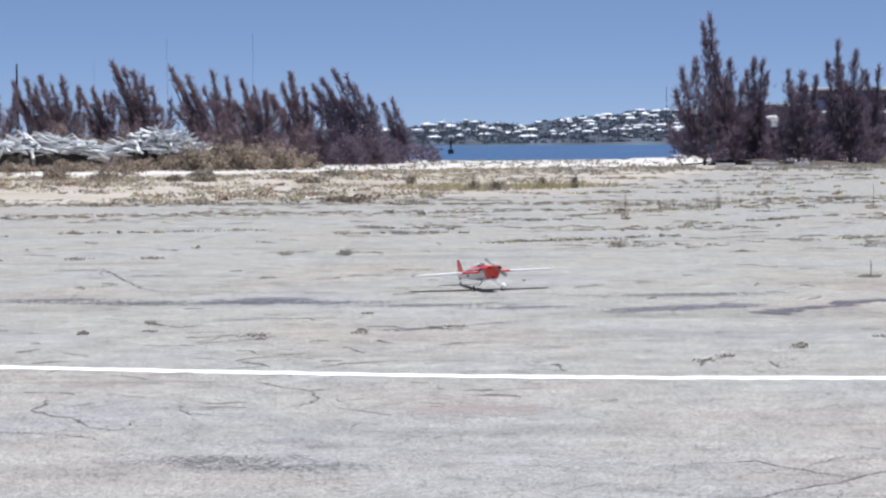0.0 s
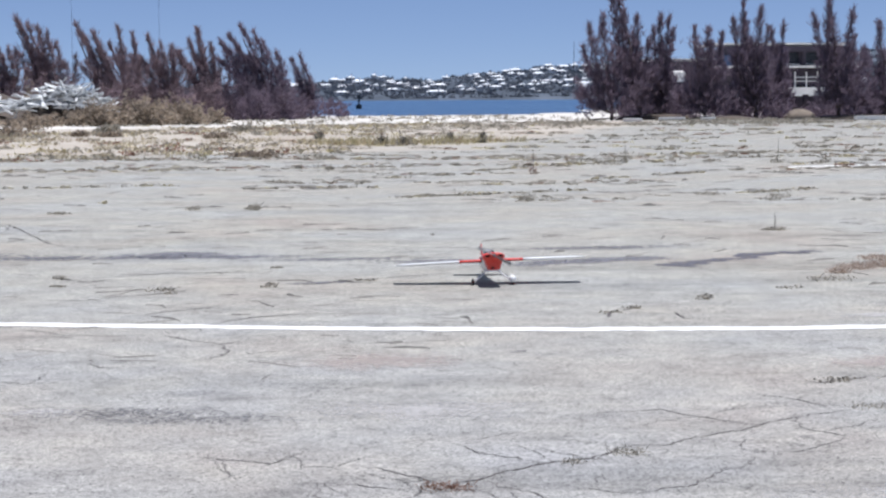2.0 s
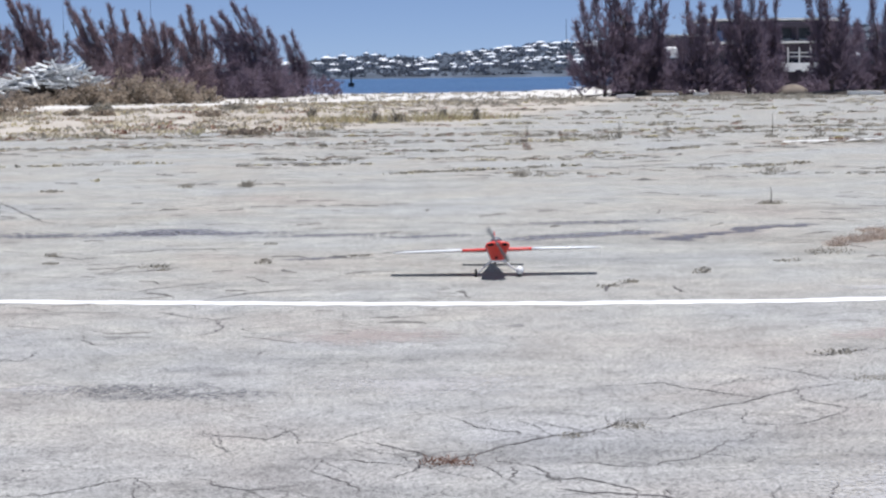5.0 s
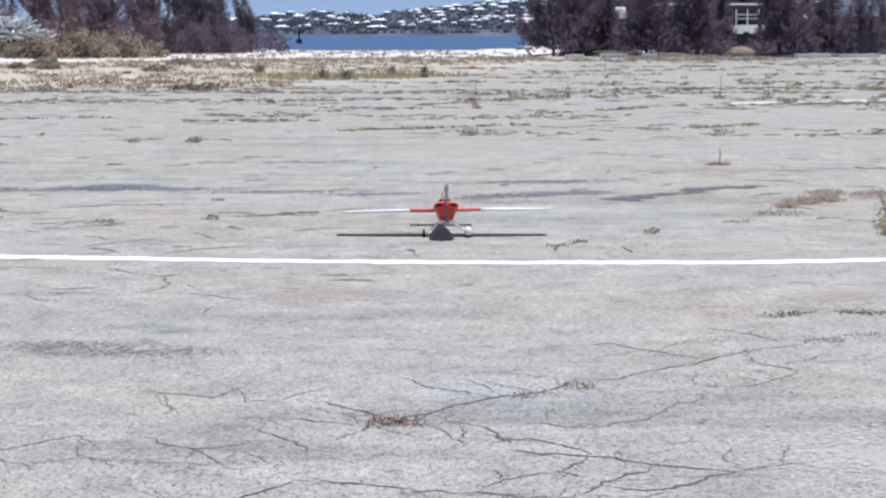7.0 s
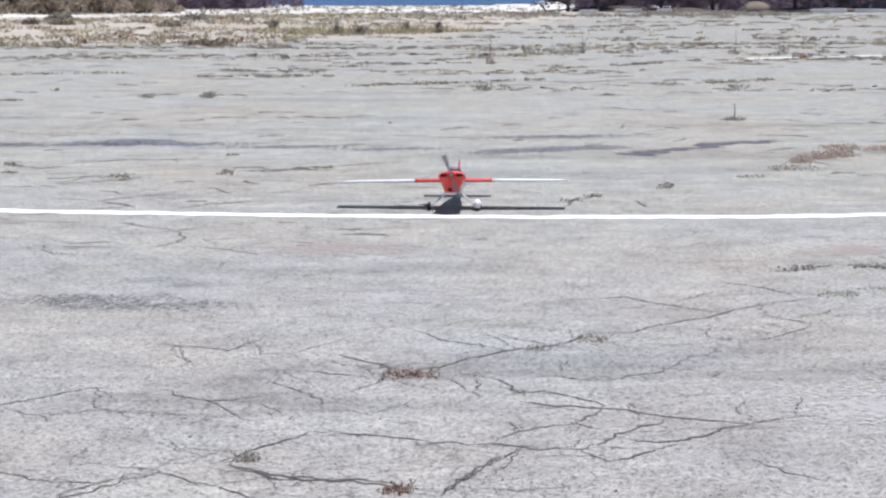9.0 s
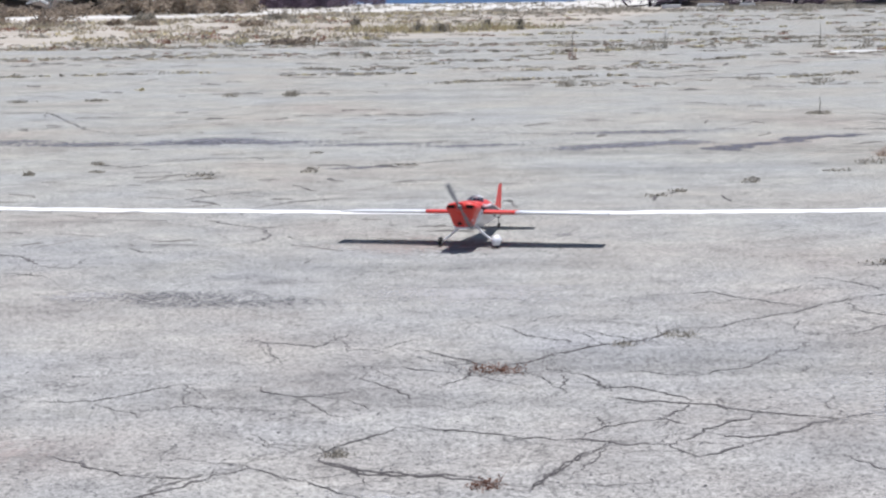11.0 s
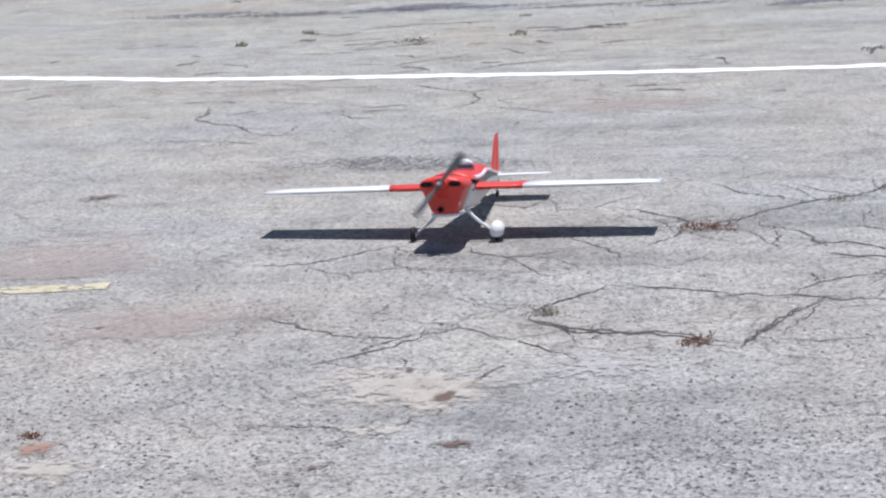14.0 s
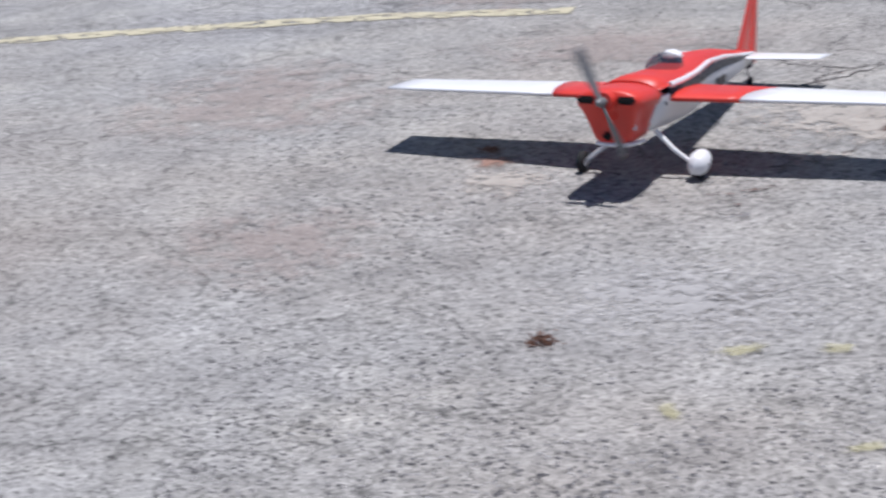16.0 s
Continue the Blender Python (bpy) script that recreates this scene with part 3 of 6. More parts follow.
def fine_cracks():
    """Many hairline cracks with grit and moss standing in them, most of them lying across the runway."""
    rng = random.Random(91)
    verts, faces = [], []
    for _ in range(900):
        y = 11.5 + 36 * rng.random() ** 1.1
        x = rng.uniform(-1.2 - y * 0.26, 1.2 + y * 0.30)
        if noise.noise((x * 0.25, y * 0.25, 17)) < -0.15:
            continue
        a = rng.gauss(0.1, 0.55) if rng.random() < 0.75 else rng.random() * math.tau
        length = rng.uniform(0.08, 0.36) * (0.6 + y * 0.055)
        w = 0.0018 * (1 + y * 0.2)
        n = int(length / 0.05) + 3
        high = 0.0006 * y * rng.uniform(0.1, 1.2) ** 2
        for k in range(n + 1):
            f = k / n
            a += rng.gauss(0, 0.22)
            fade = min(1, 0.3 + 3 * f, 0.3 + 3 * (1 - f)) * rng.uniform(0.6, 1.4)
            grit = 0.0025 + max(0.0, high * fade * (0.6 + 0.8 * noise.noise((x * 5, y * 5, 6))))
            verts += [(x - math.sin(a) * w * fade, y + math.cos(a) * w * fade, 0.0), (x, y, grit), (x + math.sin(a) * w * fade, y - math.cos(a) * w * fade, 0.0)]
            x, y = x + math.cos(a) * length / n, y + math.sin(a) * length / n
            if k:
                i = len(verts) - 6
                faces += [(i, i + 3, i + 4, i + 1), (i + 1, i + 4, i + 5, i + 2)]
    mesh_ob("fine_cracks", verts, faces, M_HAIR, "hairline dirt-filled cracks all over the asphalt", "cracks", kind="stuff")


fine_cracks()


def loose_chips():
    """Loose stone chips and pits' dark grit lying on the near asphalt, thicker in some places."""
    rng = random.Random(58)
    for count, low, high, material, name, label in ((42000, 0.0018, 0.0068, M_CHIP_DARK, "dark_grit", "dark grit and stone chips on the asphalt"), (30000, 0.0018, 0.0062, M_CHIP_PALE, "pale_grit", "pale stone chips on the asphalt")):
        verts, faces = [], []
        done = 0
        while done < count:
            y = 2.6 + 5.2 * rng.random() ** 1.5
            x = rng.uniform(-0.6 - y * 0.34, 0.5 + y * 0.26)
            thick = 0.45 + 0.9 * noise.noise((x * 0.9, y * 0.9, 12)) + 0.6 * noise.noise((x * 3.5, y * 3.5, 5))
            thick *= min(1.0, max(0.15, (6.4 - y) / 1.6))
            done += 1
            if rng.random() > thick:
                continue
            r = low + (high - low) * rng.random() ** 2.2
            a, n = rng.random() * 6.3, len(verts)
            for k in range(5):
                q = r * rng.uniform(0.6, 1.25)
                verts.append((x + 1.3 * q * math.cos(a + k * 1.2566), y + q * math.sin(a + k * 1.2566), 0.0006))
            verts.append((x + r * rng.uniform(-0.3, 0.3), y, r * rng.uniform(0.5, 0.9)))
            faces += [(n + k, n + (k + 1) % 5, n + 5) for k in range(5)]
        mesh_ob(name, verts, faces, material, label, "grit", kind="stuff")


M_CHIP_DARK = foliage("dark_stone_chips", (0.16, 0.155, 0.16), (0.34, 0.33, 0.33), 0.7)
M_CHIP_PALE = foliage("pale_stone_chips", (0.46, 0.44, 0.43), (0.66, 0.64, 0.63), 0.7)
loose_chips()
STAIN_Z = [0.002]


def stain(name, x, y, rx, ry, turn, material, label):
    """A flat stain lying on the asphalt."""
    STAIN_Z[0] += 0.0001
    bm = bmesh.new()
    bmesh.ops.create_circle(bm, cap_ends=True, segments=28, radius=1.0, matrix=Matrix.Diagonal((rx, ry, 1, 1)))
    ob = part(name, bm, material, None)
    ob.matrix_basis = pose(x, y, STAIN_Z[0], 0, 0, turn)
    return tagged(ob, label, "stain", kind="structure")


for x, y, rx, ry, a in ((-3.88, 19.65, 1.5, 0.5, 2), (-3.14, 19.30, 1.4, 0.45, -3), (-2.28, 19.22, 1.3, 0.35, 2), (-1.75, 19.58, 1.0, 0.5, 0), (-1.16, 19.25, 1.2, 0.4, 0), (-0.19, 18.82, 1.3, 0.3, 4), (0.79, 18.54, 1.0, 0.3, 8), (1.91, 18.24, 1.0, 0.45, 18), (2.54, 18.50, 1.0, 0.45, 18), (2.50, 19.97, 1.6, 0.4, 6), (-0.27, 16.42, 0.5, 0.16, 12)):
    stain("tar_streak", x, y, rx, ry, a, M_SOOT, "long bluish-dark tar streak on the asphalt")
strip("tar_streak", ((2.95, 17.72), (3.35, 18.17), (3.66, 18.40), (3.99, 18.89), (4.32, 19.14), (4.74, 19.31)), 0.26, M_TARLINE, "thick dark tar streak on the asphalt", wobble=0.26)
strip("tar_streak", ((1.61, 17.90), (1.91, 18.24), (2.19, 18.34), (2.54, 18.50), (3.02, 18.78)), 0.30, M_TARTHIN, "thin broken tar streak on the asphalt", wobble=0.3)
strip("tar_streak", ((-2.47, 19.37), (-1.90, 19.32), (-1.69, 19.51), (-1.34, 19.40), (-0.98, 19.10)), 0.5, M_TARTHIN, "thin broken tar streak on the asphalt", wobble=0.4)
stain("oil_stain", -1.15, 9.62, 0.8, 0.30, -6, M_OIL, "dark blotchy oil stain on the asphalt")
stain("oil_stain", -0.80, 9.40, 0.8, 0.24, -4, M_OIL, "dark blotchy oil stain on the asphalt")
stain("pale_patch", -1.6, 9.7, 0.35, 0.22, 0, M_PALE, "pale bluish worn patch")
for x, y, rx, ry in ((0.35, 9.6, 0.9, 0.5), (2.3, 7.0, 1.2, 0.9), (-2.05, 8.0, 0.3, 0.2), (-0.8, 3.9, 0.5, 0.4), (0.0, 4.2, 0.5, 0.5), (5.2, 14.3, 1.2, 0.5), (3.9, 13.6, 0.7, 0.3)):
    stain("pale_patch", x, y, rx, ry, 0, M_PALE, "pale worn patch of asphalt")
stain("pale_patch", -0.06, 5.62, 0.30, 0.24, 0, M_PALE, "small pale worn patch of asphalt")
stain("pale_patch", -0.08, 5.60, 0.24, 0.20, 0, M_PALE, "small pale worn patch of asphalt")
stain("sandy_patch", -0.62, 5.48, 0.46, 0.46, 20, M_SANDY, "sandy broken repair patch in the asphalt")
stain("sandy_patch", -0.52, 5.35, 0.2, 0.3, -30, M_SANDY, "sandy broken repair patch in the asphalt")
stain("dark_spot", -0.50, 5.33, 0.05, 0.13, -20, M_BROWN, "dark hollow in the broken repair patch")
crack((-0.66, 5.78), (-0.60, 5.56), (-0.52, 5.36), (-0.50, 5.16), 3.2)
crack((-0.34, 5.66), (-0.43, 5.49), (-0.52, 5.36), 3.4)
crack((-0.80, 5.62), (-0.66, 5.55), (-0.60, 5.56), 2.2)
stain("sandy_patch", -0.66, 5.03, 0.16, 0.1, 0, M_SANDY, "sandy broken repair patch in the asphalt")
stain("sandy_patch", -1.48, 4.72, 0.2, 0.22, 0, M_SANDY, "sandy worn patch beside a rust stain")
stain("rust_stain", -1.56, 4.93, 0.12, 0.14, 0, M_RUST, "small reddish rust stain")
for x, y, rx, ry in ((-0.89, 4.67, 0.03, 0.03), (-0.87, 4.69, 0.025, 0.02), (-0.84, 4.68, 0.035, 0.03), (-0.81, 4.71, 0.02, 0.02), (-0.78, 4.72, 0.05, 0.025), (-0.75, 4.75, 0.04, 0.02), (-0.80, 4.59, 0.02, 0.02)):
    stain("dark_spot", x, y, rx, ry, 20, M_BROWN, "dark crumb of loose tar")
crack((-0.65, 4.99), (-0.60, 5.06), (-0.55, 5.18), 2.6)
stain("dark_spot", -0.44, 4.89, 0.07, 0.05, 0, M_BROWN, "small dark tar spot")
stain("brown_stain", -2.39, 8.83, 0.17, 0.16, 10, M_BROWN, "brown stain on the asphalt")
stain("brown_stain", -2.62, 7.69, 0.14, 0.13, 0, M_BROWN, "brown stain on the asphalt")
for x, y, rx, ry in ((-2.2, 7.4, 0.8, 1.2), (-1.6, 6.3, 0.7, 0.6), (-2.6, 5.6, 0.8, 0.8), (0.1, 11.4, 0.9, 0.7), (3.2, 11.2, 0.8, 0.5), (-1.9, 4.2, 0.5, 0.6)):
    stain("pinkish_patch", x, y, rx, ry, 0, M_PINK, "pinkish worn patch of asphalt")
for x, y, rx, ry in ((-0.70, 3.30, 0.035, 0.09), (-0.42, 3.66, 0.06, 0.05), (-0.31, 3.19, 0.07, 0.03), (-0.62, 3.62, 0.09, 0.05)):
    stain("yellow_fleck", x, y, rx, ry, 35, M_LEAFY, "faded fleck of yellow paint")
for x, y, rx, ry, a in ((-0.73, 4.93, 0.09, 0.022, 25), (-0.93, 4.77, 0.08, 0.03, 0), (-0.41, 4.78, 0.045, 0.035, 0), (1.03, 11.8, 0.09, 0.10, 0), (2.1, 8.7, 0.09, 0.03, 0), (-0.78, 4.5, 0.04, 0.03, 0)):
    stain("dark_spot", x, y, rx, ry, a, M_OIL, "small dark tar spot")


# ---- the model aeroplane ----
TILT = 8.0
NOSE_UP = pose(0, 0, 0, TILT, 0, 0)


def section(y, half_top, half_mid, half_low, low, mid, high, n=24):
    """A cross-section of the body: a chin, cheeks and a rounded back."""
    ring = []
    for k in range(n):
        a = math.tau * k / n
        c, s = math.cos(a), math.sin(a)
        if s >= 0:
            z = mid + (high - mid) * abs(s) ** 0.8
            half = half_mid + (half_top - half_mid) * abs(s)
            x = half * (abs(c) ** 0.75) * (1 if c >= 0 else -1)
        else:
            z = mid + (low - mid) * abs(s) ** 0.75
            half = half_mid + (half_low - half_mid) * abs(s)
            x = half * (abs(c) ** 0.55) * (1 if c >= 0 else -1)
        ring.append((x, y, z))
    return ring


BODY = ((0.10, 0.082, 0.084, 0.058, 0.128, 0.222, 0.268), (0.0, 0.080, 0.084, 0.062, 0.122, 0.222, 0.276), (-0.12, 0.072, 0.080, 0.062, 0.122, 0.220, 0.277),
        (-0.25, 0.066, 0.076, 0.060, 0.126, 0.220, 0.284), (-0.42, 0.052, 0.066, 0.050, 0.140, 0.220, 0.294), (-0.62, 0.038, 0.052, 0.040, 0.156, 0.220, 0.282),
        (-0.84, 0.024, 0.034, 0.028, 0.176, 0.220, 0.256), (-1.04, 0.010, 0.016, 0.014, 0.192, 0.220, 0.236))


def split_body(lower, upper):
    """The body's skin between two fractions of each side's height (0 chin, 1 back)."""
    rings = []
    for y, *r in BODY:
        ring = section(y, *r, n=64)
        z0, z1 = r[3], r[5]
        keep = [(x, yy, min(max(z, z0 + (z1 - z0) * lower), z0 + (z1 - z0) * upper)) for x, yy, z in ring]
        rings.append(keep)
    return rings


def wing_panel(side, y_root, y_tip, chord_root, chord_tip, x0, x1, z0, z1, span, thick=0.13, n=10, washout=0.0, cut='', skew=0.0):
    """A tapered wing panel with a rounded nose and a thin trailing edge, from x0 to x1 of the half span."""
    rings = []
    for f in np.linspace(0, 1, 7):
        x = x0 + (x1 - x0) * f
        g = x / span
        chord = chord_root + (chord_tip - chord_root) * g
        lead = y_root + (y_tip - y_root) * g
        z = z0 + (z1 - z0) * g
        t = thick * chord * (1.0 if x < span * 0.985 else 0.35)
        ring = []
        for k in range(2 * n):
            u = 0.5 * (1 - math.cos(math.pi * (k if k <= n else 2 * n - k) / n))
            h = 2.6 * t * (0.2969 * u ** 0.5 - 0.126 * u - 0.3516 * u * u + 0.2843 * u ** 3 - 0.1015 * u ** 4) * 1.9
            ring.append((side * (x + skew * u * (1 if cut == 'out' and f == 1 or cut == 'in' and f == 0 else 0)), lead - chord * u, z + washout * chord * u + (h if k <= n else -h)))
        rings.append(ring)
    return loft(rings)


def settle(p):
    """From level drawing to the model standing on its wheels: a shorter tail boom, then nose up."""
    back = min(0.0, p.y + 0.25)
    return NOSE_UP @ Vector((p.x, p.y - back * 0.12, p.z - back * 0.018))


def tilted(bm):
    for v in bm.verts:
        v.co = settle(v.co)
    return bm


def build_plane():
    root = thing("model_aeroplane", "orange-red and white radio-controlled model aeroplane taxiing on its wheels", "model aeroplane")
    # body: white belly, dark stripe, white pinstripe, red back; each skin a little proud of the last
    belly = loft(split_body(0.0, 0.68))
    part("belly", tilted(belly), M_WHITE, root, "white lower fuselage")

    def band(name, lo, hi, grow, material, label, first=0, last=None):
        rings = split_body(lo, hi)[first:last]
        rings = [[(x * grow, y, z) for x, y, z in ring] for ring in rings]
        return part(name, tilted(loft(rings)), material, root, label)

    band("dark_stripe", 0.60, 0.80, 1.02, M_STRIPE, "dark blue-grey side stripe", 1)
    for side in (-1, 1):
        bead = []
        for y, *r in BODY[1:]:
            level = r[3] + (r[5] - r[3]) * 0.815
            x = max(p[0] for p in section(y, *r, n=256) if abs(p[2] - level) < 0.004)
            bead.append((side * x * 1.04, y, level))
        part("pinstripe", tilted(tube(bead, (0.0085, 0.0085, 0.008, 0.008, 0.007, 0.006, 0.004), 8)), M_WHITE, root, "white pinstripe")
    band("back", 0.82, 1.0, 1.045, M_RED, "orange-red upper fuselage")

    # cowl: wide cheeks above, straight sides down to a narrow chin that slopes back
    outline = ((0, 0.264), (0.030, 0.263), (0.060, 0.258), (0.083, 0.248), (0.093, 0.234), (0.092, 0.219), (0.079, 0.200), (0.068, 0.172), (0.058, 0.144), (0.050, 0.124), (0.034, 0.114), (0, 0.111))
    outline += tuple((-x, z) for x, z in outline[-2:0:-1])
    rings = []
    for y, s, slope in ((0.085, 0.97, 0.0), (0.13, 1.0, 0.0), (0.19, 1.0, 0.1), (0.225, 0.97, 0.22), (0.243, 0.91, 0.32), (0.250, 0.80, 0.36), (0.252, 0.4, 0.36)):
        rings.append([(x * s, y - max(0, 0.225 - z) * slope, 0.222 + (z - 0.222) * s) for x, z in outline])
    cowl = part("cowl", tilted(loft(rings)), M_RED, root, "glossy orange-red engine cowl with narrow chin")
    for side in (-1, 1):
        bm = box(0.048, 0.03, 0.020, (side * 0.055, 0.245, 0.224), 0.006)
        part("intake", tilted(bm), M_HOLE, cowl, "dark cheek air intake")
    part("intake", tilted(box(0.024, 0.03, 0.022, (0.012, 0.205, 0.124), 0.006)), M_HOLE, cowl, "dark chin air intake")
    part("intake", tilted(box(0.010, 0.012, 0.03, (-0.060, 0.205, 0.150), 0.004)), M_WHITE, cowl, "small pale exhaust stub")

    part("chin_lip", tilted(tube(((-0.060, 0.13, 0.1165), (-0.046, 0.196, 0.1135), (0, 0.203, 0.111), (0.046, 0.196, 0.1135), (0.060, 0.13, 0.1165)), (0.005, 0.006, 0.006, 0.006, 0.005), 8)), M_WHITE, cowl, "white lower lip of the cowl")

    # spinner boss and propeller
    part("engine_ring", tilted(tube(((0, 0.25, 0.2325), (0, 0.274, 0.2325)), (0.030, 0.024), 16)), M_RED, root)
    hub = NOSE_UP @ Vector((0, 0.285, 0.2325))
    prop_rings = []
    for f in np.linspace(-1, 1, 17):
        r = abs(f)
        chord = 0.009 + 0.022 * math.sin(min(1, r * 1.25) * math.pi * 0.62) if r > 0.08 else 0.014
        chord *= 1.0 if r < 0.96 else 0.5
        twist = radians(62 - 48 * r) * (1 if f > 0 else -1)
        th = 0.009 * (1 - 0.75 * r)
        ring = []
        for k in range(10):
            a = math.tau * k / 10
            u, v = chord / 2 * math.cos(a), th / 2 * math.sin(a)
            ring.append((u * math.cos(twist) - v * math.sin(twist), u * math.sin(twist) + v * math.cos(twist), f * 0.157))
        prop_rings.append(ring)
    prop = part("propeller", loft(prop_rings), M_PROP, root, "dark two-bladed propeller spinning")
    part("spinner", tube(((0, -0.012, 0), (0, 0.006, 0), (0, 0.020, 0), (0, 0.028, 0)), (0.013, 0.013, 0.009, 0.003), 14), M_PROP, prop, "small dark spinner nut")

    # wings: red roots, white panels
    for side in (-1, 1):
        wing = part("wing", tilted(wing_panel(side, 0.000, -0.066, 0.270, 0.180, 0.266, 0.805, 0.210, 0.207, 0.805, 0.105, washout=0.04, cut='in', skew=0.04)), M_WHITE, root, "white outer wing panel")
        part("wing_root", tilted(wing_panel(side, 0.001, -0.066, 0.271, 0.180, 0.05, 0.268, 0.210, 0.207, 0.805, 0.108, washout=0.04, cut='out', skew=0.04)), M_RED, wing, "orange-red wing root")
        part("tailplane", tilted(wing_panel(side, -0.895, -0.945, 0.20, 0.15, 0.006, 0.250, 0.222, 0.222, 0.25, 0.06)), M_WHITE, root, "white tailplane half")
    # fin and rudder
    def upright(y0, y1, c0, c1, z0, z1):
        rings = []
        for f in np.linspace(0, 1, 6):
            lead, chord, z = y0 + (y1 - y0) * f, c0 + (c1 - c0) * f, z0 + (z1 - z0) * f
            t = 0.007 * (1 - 0.35 * f) * (0.4 if f == 1 else 1)
            rings.append([(0, lead, z), (t, lead - 0.25 * chord, z), (t * 0.8, lead - 0.6 * chord, z), (0.0012, lead - chord, z), (-0.0012, lead - chord, z), (-t * 0.8, lead - 0.6 * chord, z), (-t, lead - 0.25 * chord, z)])
        bm = loft(rings)
        for face in bm.faces:
            face.smooth = False
        return tilted(bm)
    part("fin", upright(-0.885, -1.040, 0.135, 0.045, 0.228, 0.398), M_RED, root, "orange-red tail fin")
    part("rudder", upright(-1.023, -1.087, 0.105, 0.055, 0.190, 0.400), M_RED, root, "orange-red rudder")
    part("rudder_post", tilted(box(0.014, 0.05, 0.045, (0, -1.05, 0.178), 0.004)), M_WALL, root, "grey tail post")

    # canopy and the white dome in the cockpit
    rings = []
    for f in np.linspace(0, 1, 9):
        y = -0.10 - 0.17 * f
        h = 0.040 * math.sin(math.pi * (0.03 + 0.94 * f)) ** 0.7
        w = 0.050 * math.sin(math.pi * (0.06 + 0.88 * f)) ** 0.6
        base = 0.270 + 0.010 * f
        rings.append([(w * math.cos(a), y, base + h * math.sin(a)) for a in np.linspace(0, math.pi, 13)])
    canopy = part("canopy", tilted(loft(rings, closed=False)), M_CANOPY, root, "clear smoky bubble canopy")
    canopy.visible_shadow = False
    bm = bmesh.new()
    bmesh.ops.create_uvsphere(bm, u_segments=18, v_segments=12, radius=1.0, matrix=Matrix.Translation((0, -0.250, 0.297)) @ Matrix.Diagonal((0.030, 0.033, 0.021, 1)))
    for f in bm.faces:
        f.smooth = True
    part("helmet_dome", tilted(bm), M_WHITE, root, "small white dome in the cockpit")
    part("dome_base", tilted(tube(((0, -0.248, 0.262), (0, -0.248, 0.296)), (0.029, 0.0306), 18)), M_STRIPE, root, "dark visor band of the dome")

    # plain bars where the side carries lettering
    for side in (-1, 1):
        for k in range(3):
            part("lettering_bar", tilted(box(0.002, 0.03, 0.026, (side * (0.0640 - k * 0.0035), -0.49 - k * 0.045, 0.186), 0)), M_STRIPE, root, "dark lettering drawn as a bar")
        part("side_hole", tilted(box(0.006, 0.012, 0.012, (side * 0.082, 0.03, 0.196), 0.003)), M_HOLE, root, "small dark vent")

    # undercarriage
    for side in (-1, 1):
        top = NOSE_UP @ Vector((side * 0.045, 0.01, 0.126))
        leg = tube((tuple(top), (side * 0.10, 0.004, 0.078), (side * 0.150, 0.0, 0.040)), (0.0075, 0.0065, 0.0055), 10)
        strut = part("gear_leg", leg, M_WHITE, root, "white sprung undercarriage leg")
        part("axle", tube(((side * 0.146, 0, 0.031), (side * 0.186, 0, 0.031)), (0.003, 0.003), 8), M_STEEL, strut)
        bm = bmesh.new()
        prof = [(0.012, 0.010), (0.022, 0.011), (0.029, 0.008), (0.031, 0.0), (0.029, -0.008), (0.022, -0.011), (0.012, -0.010)]
        rings = [[(w, r * math.cos(a), r * math.sin(a)) for r, w in prof] for a in np.linspace(0, math.tau, 25)]
        wheel = part("wheel", loft(rings, closed=False), M_BLACK, root, "small black rubber wheel")
        wheel.matrix_basis = pose(side * 0.168, 0, 0.031)
        part("rim", tube(((-0.009, 0, 0), (0.009, 0, 0)), (0.013, 0.013), 14), M_WHITE, wheel, "white wheel hub")
        WHEELS.append((wheel, side * 0.168))
    # only the aeroplane's left wheel still has its fairing
    rings = []
    for f in np.linspace(0, 1, 14):
        y = 0.046 - 0.115 * f
        r = 0.034 * (math.sin(math.pi * f ** 0.7) ** 0.55) if 0 < f < 1 else 0.001
        rings.append([(-0.168 + r * 0.86 * math.cos(a), y, max(0.017, 0.042 + 0.005 * f + r * math.sin(a))) for a in np.linspace(0, math.tau, 20, endpoint=False)])
    fairing = part("wheel_fairing", loft(rings), M_WHITE, root, "rounded white wheel fairing")
    for y, z in ((0.012, 0.045), (-0.012, 0.049)):
        part("bolt", tube(((-0.1945, y, z), (-0.1995, y, z)), (0.0035, 0.003), 8), M_STEEL, fairing)
    part("mouth", box(0.034, 0.05, 0.012, (-0.168, 0.004, 0.0125), 0.004), M_HOLE, fairing, "dark wheel opening")
    # tail wheel
    tail = settle(Vector((0, -1.03, 0.18)))
    part("tail_wire", tube((tuple(tail), (0, tail.y - 0.02, 0.014)), (0.003, 0.003), 6), M_STEEL, root)
    tw = part("tail_wheel", tube(((-0.006, 0, 0), (0.006, 0, 0)), (0.013, 0.013), 14), M_BLACK, root, "tiny black tail wheel")
    tw.matrix_basis = pose(0, tail.y - 0.022, 0.0135)
    return root, prop, hub


def canopy_material():
    m, nt, s = blank("smoky_canopy")
    s.inputs["Base Color"].default_value = (0.03, 0.035, 0.05, 1)
    s.inputs["Roughness"].default_value = 0.04
    s.inputs["Alpha"].default_value = 0.62
    return m


M_CANOPY = canopy_material()
WHEELS = []
PLANE, PROP, HUB = build_plane()


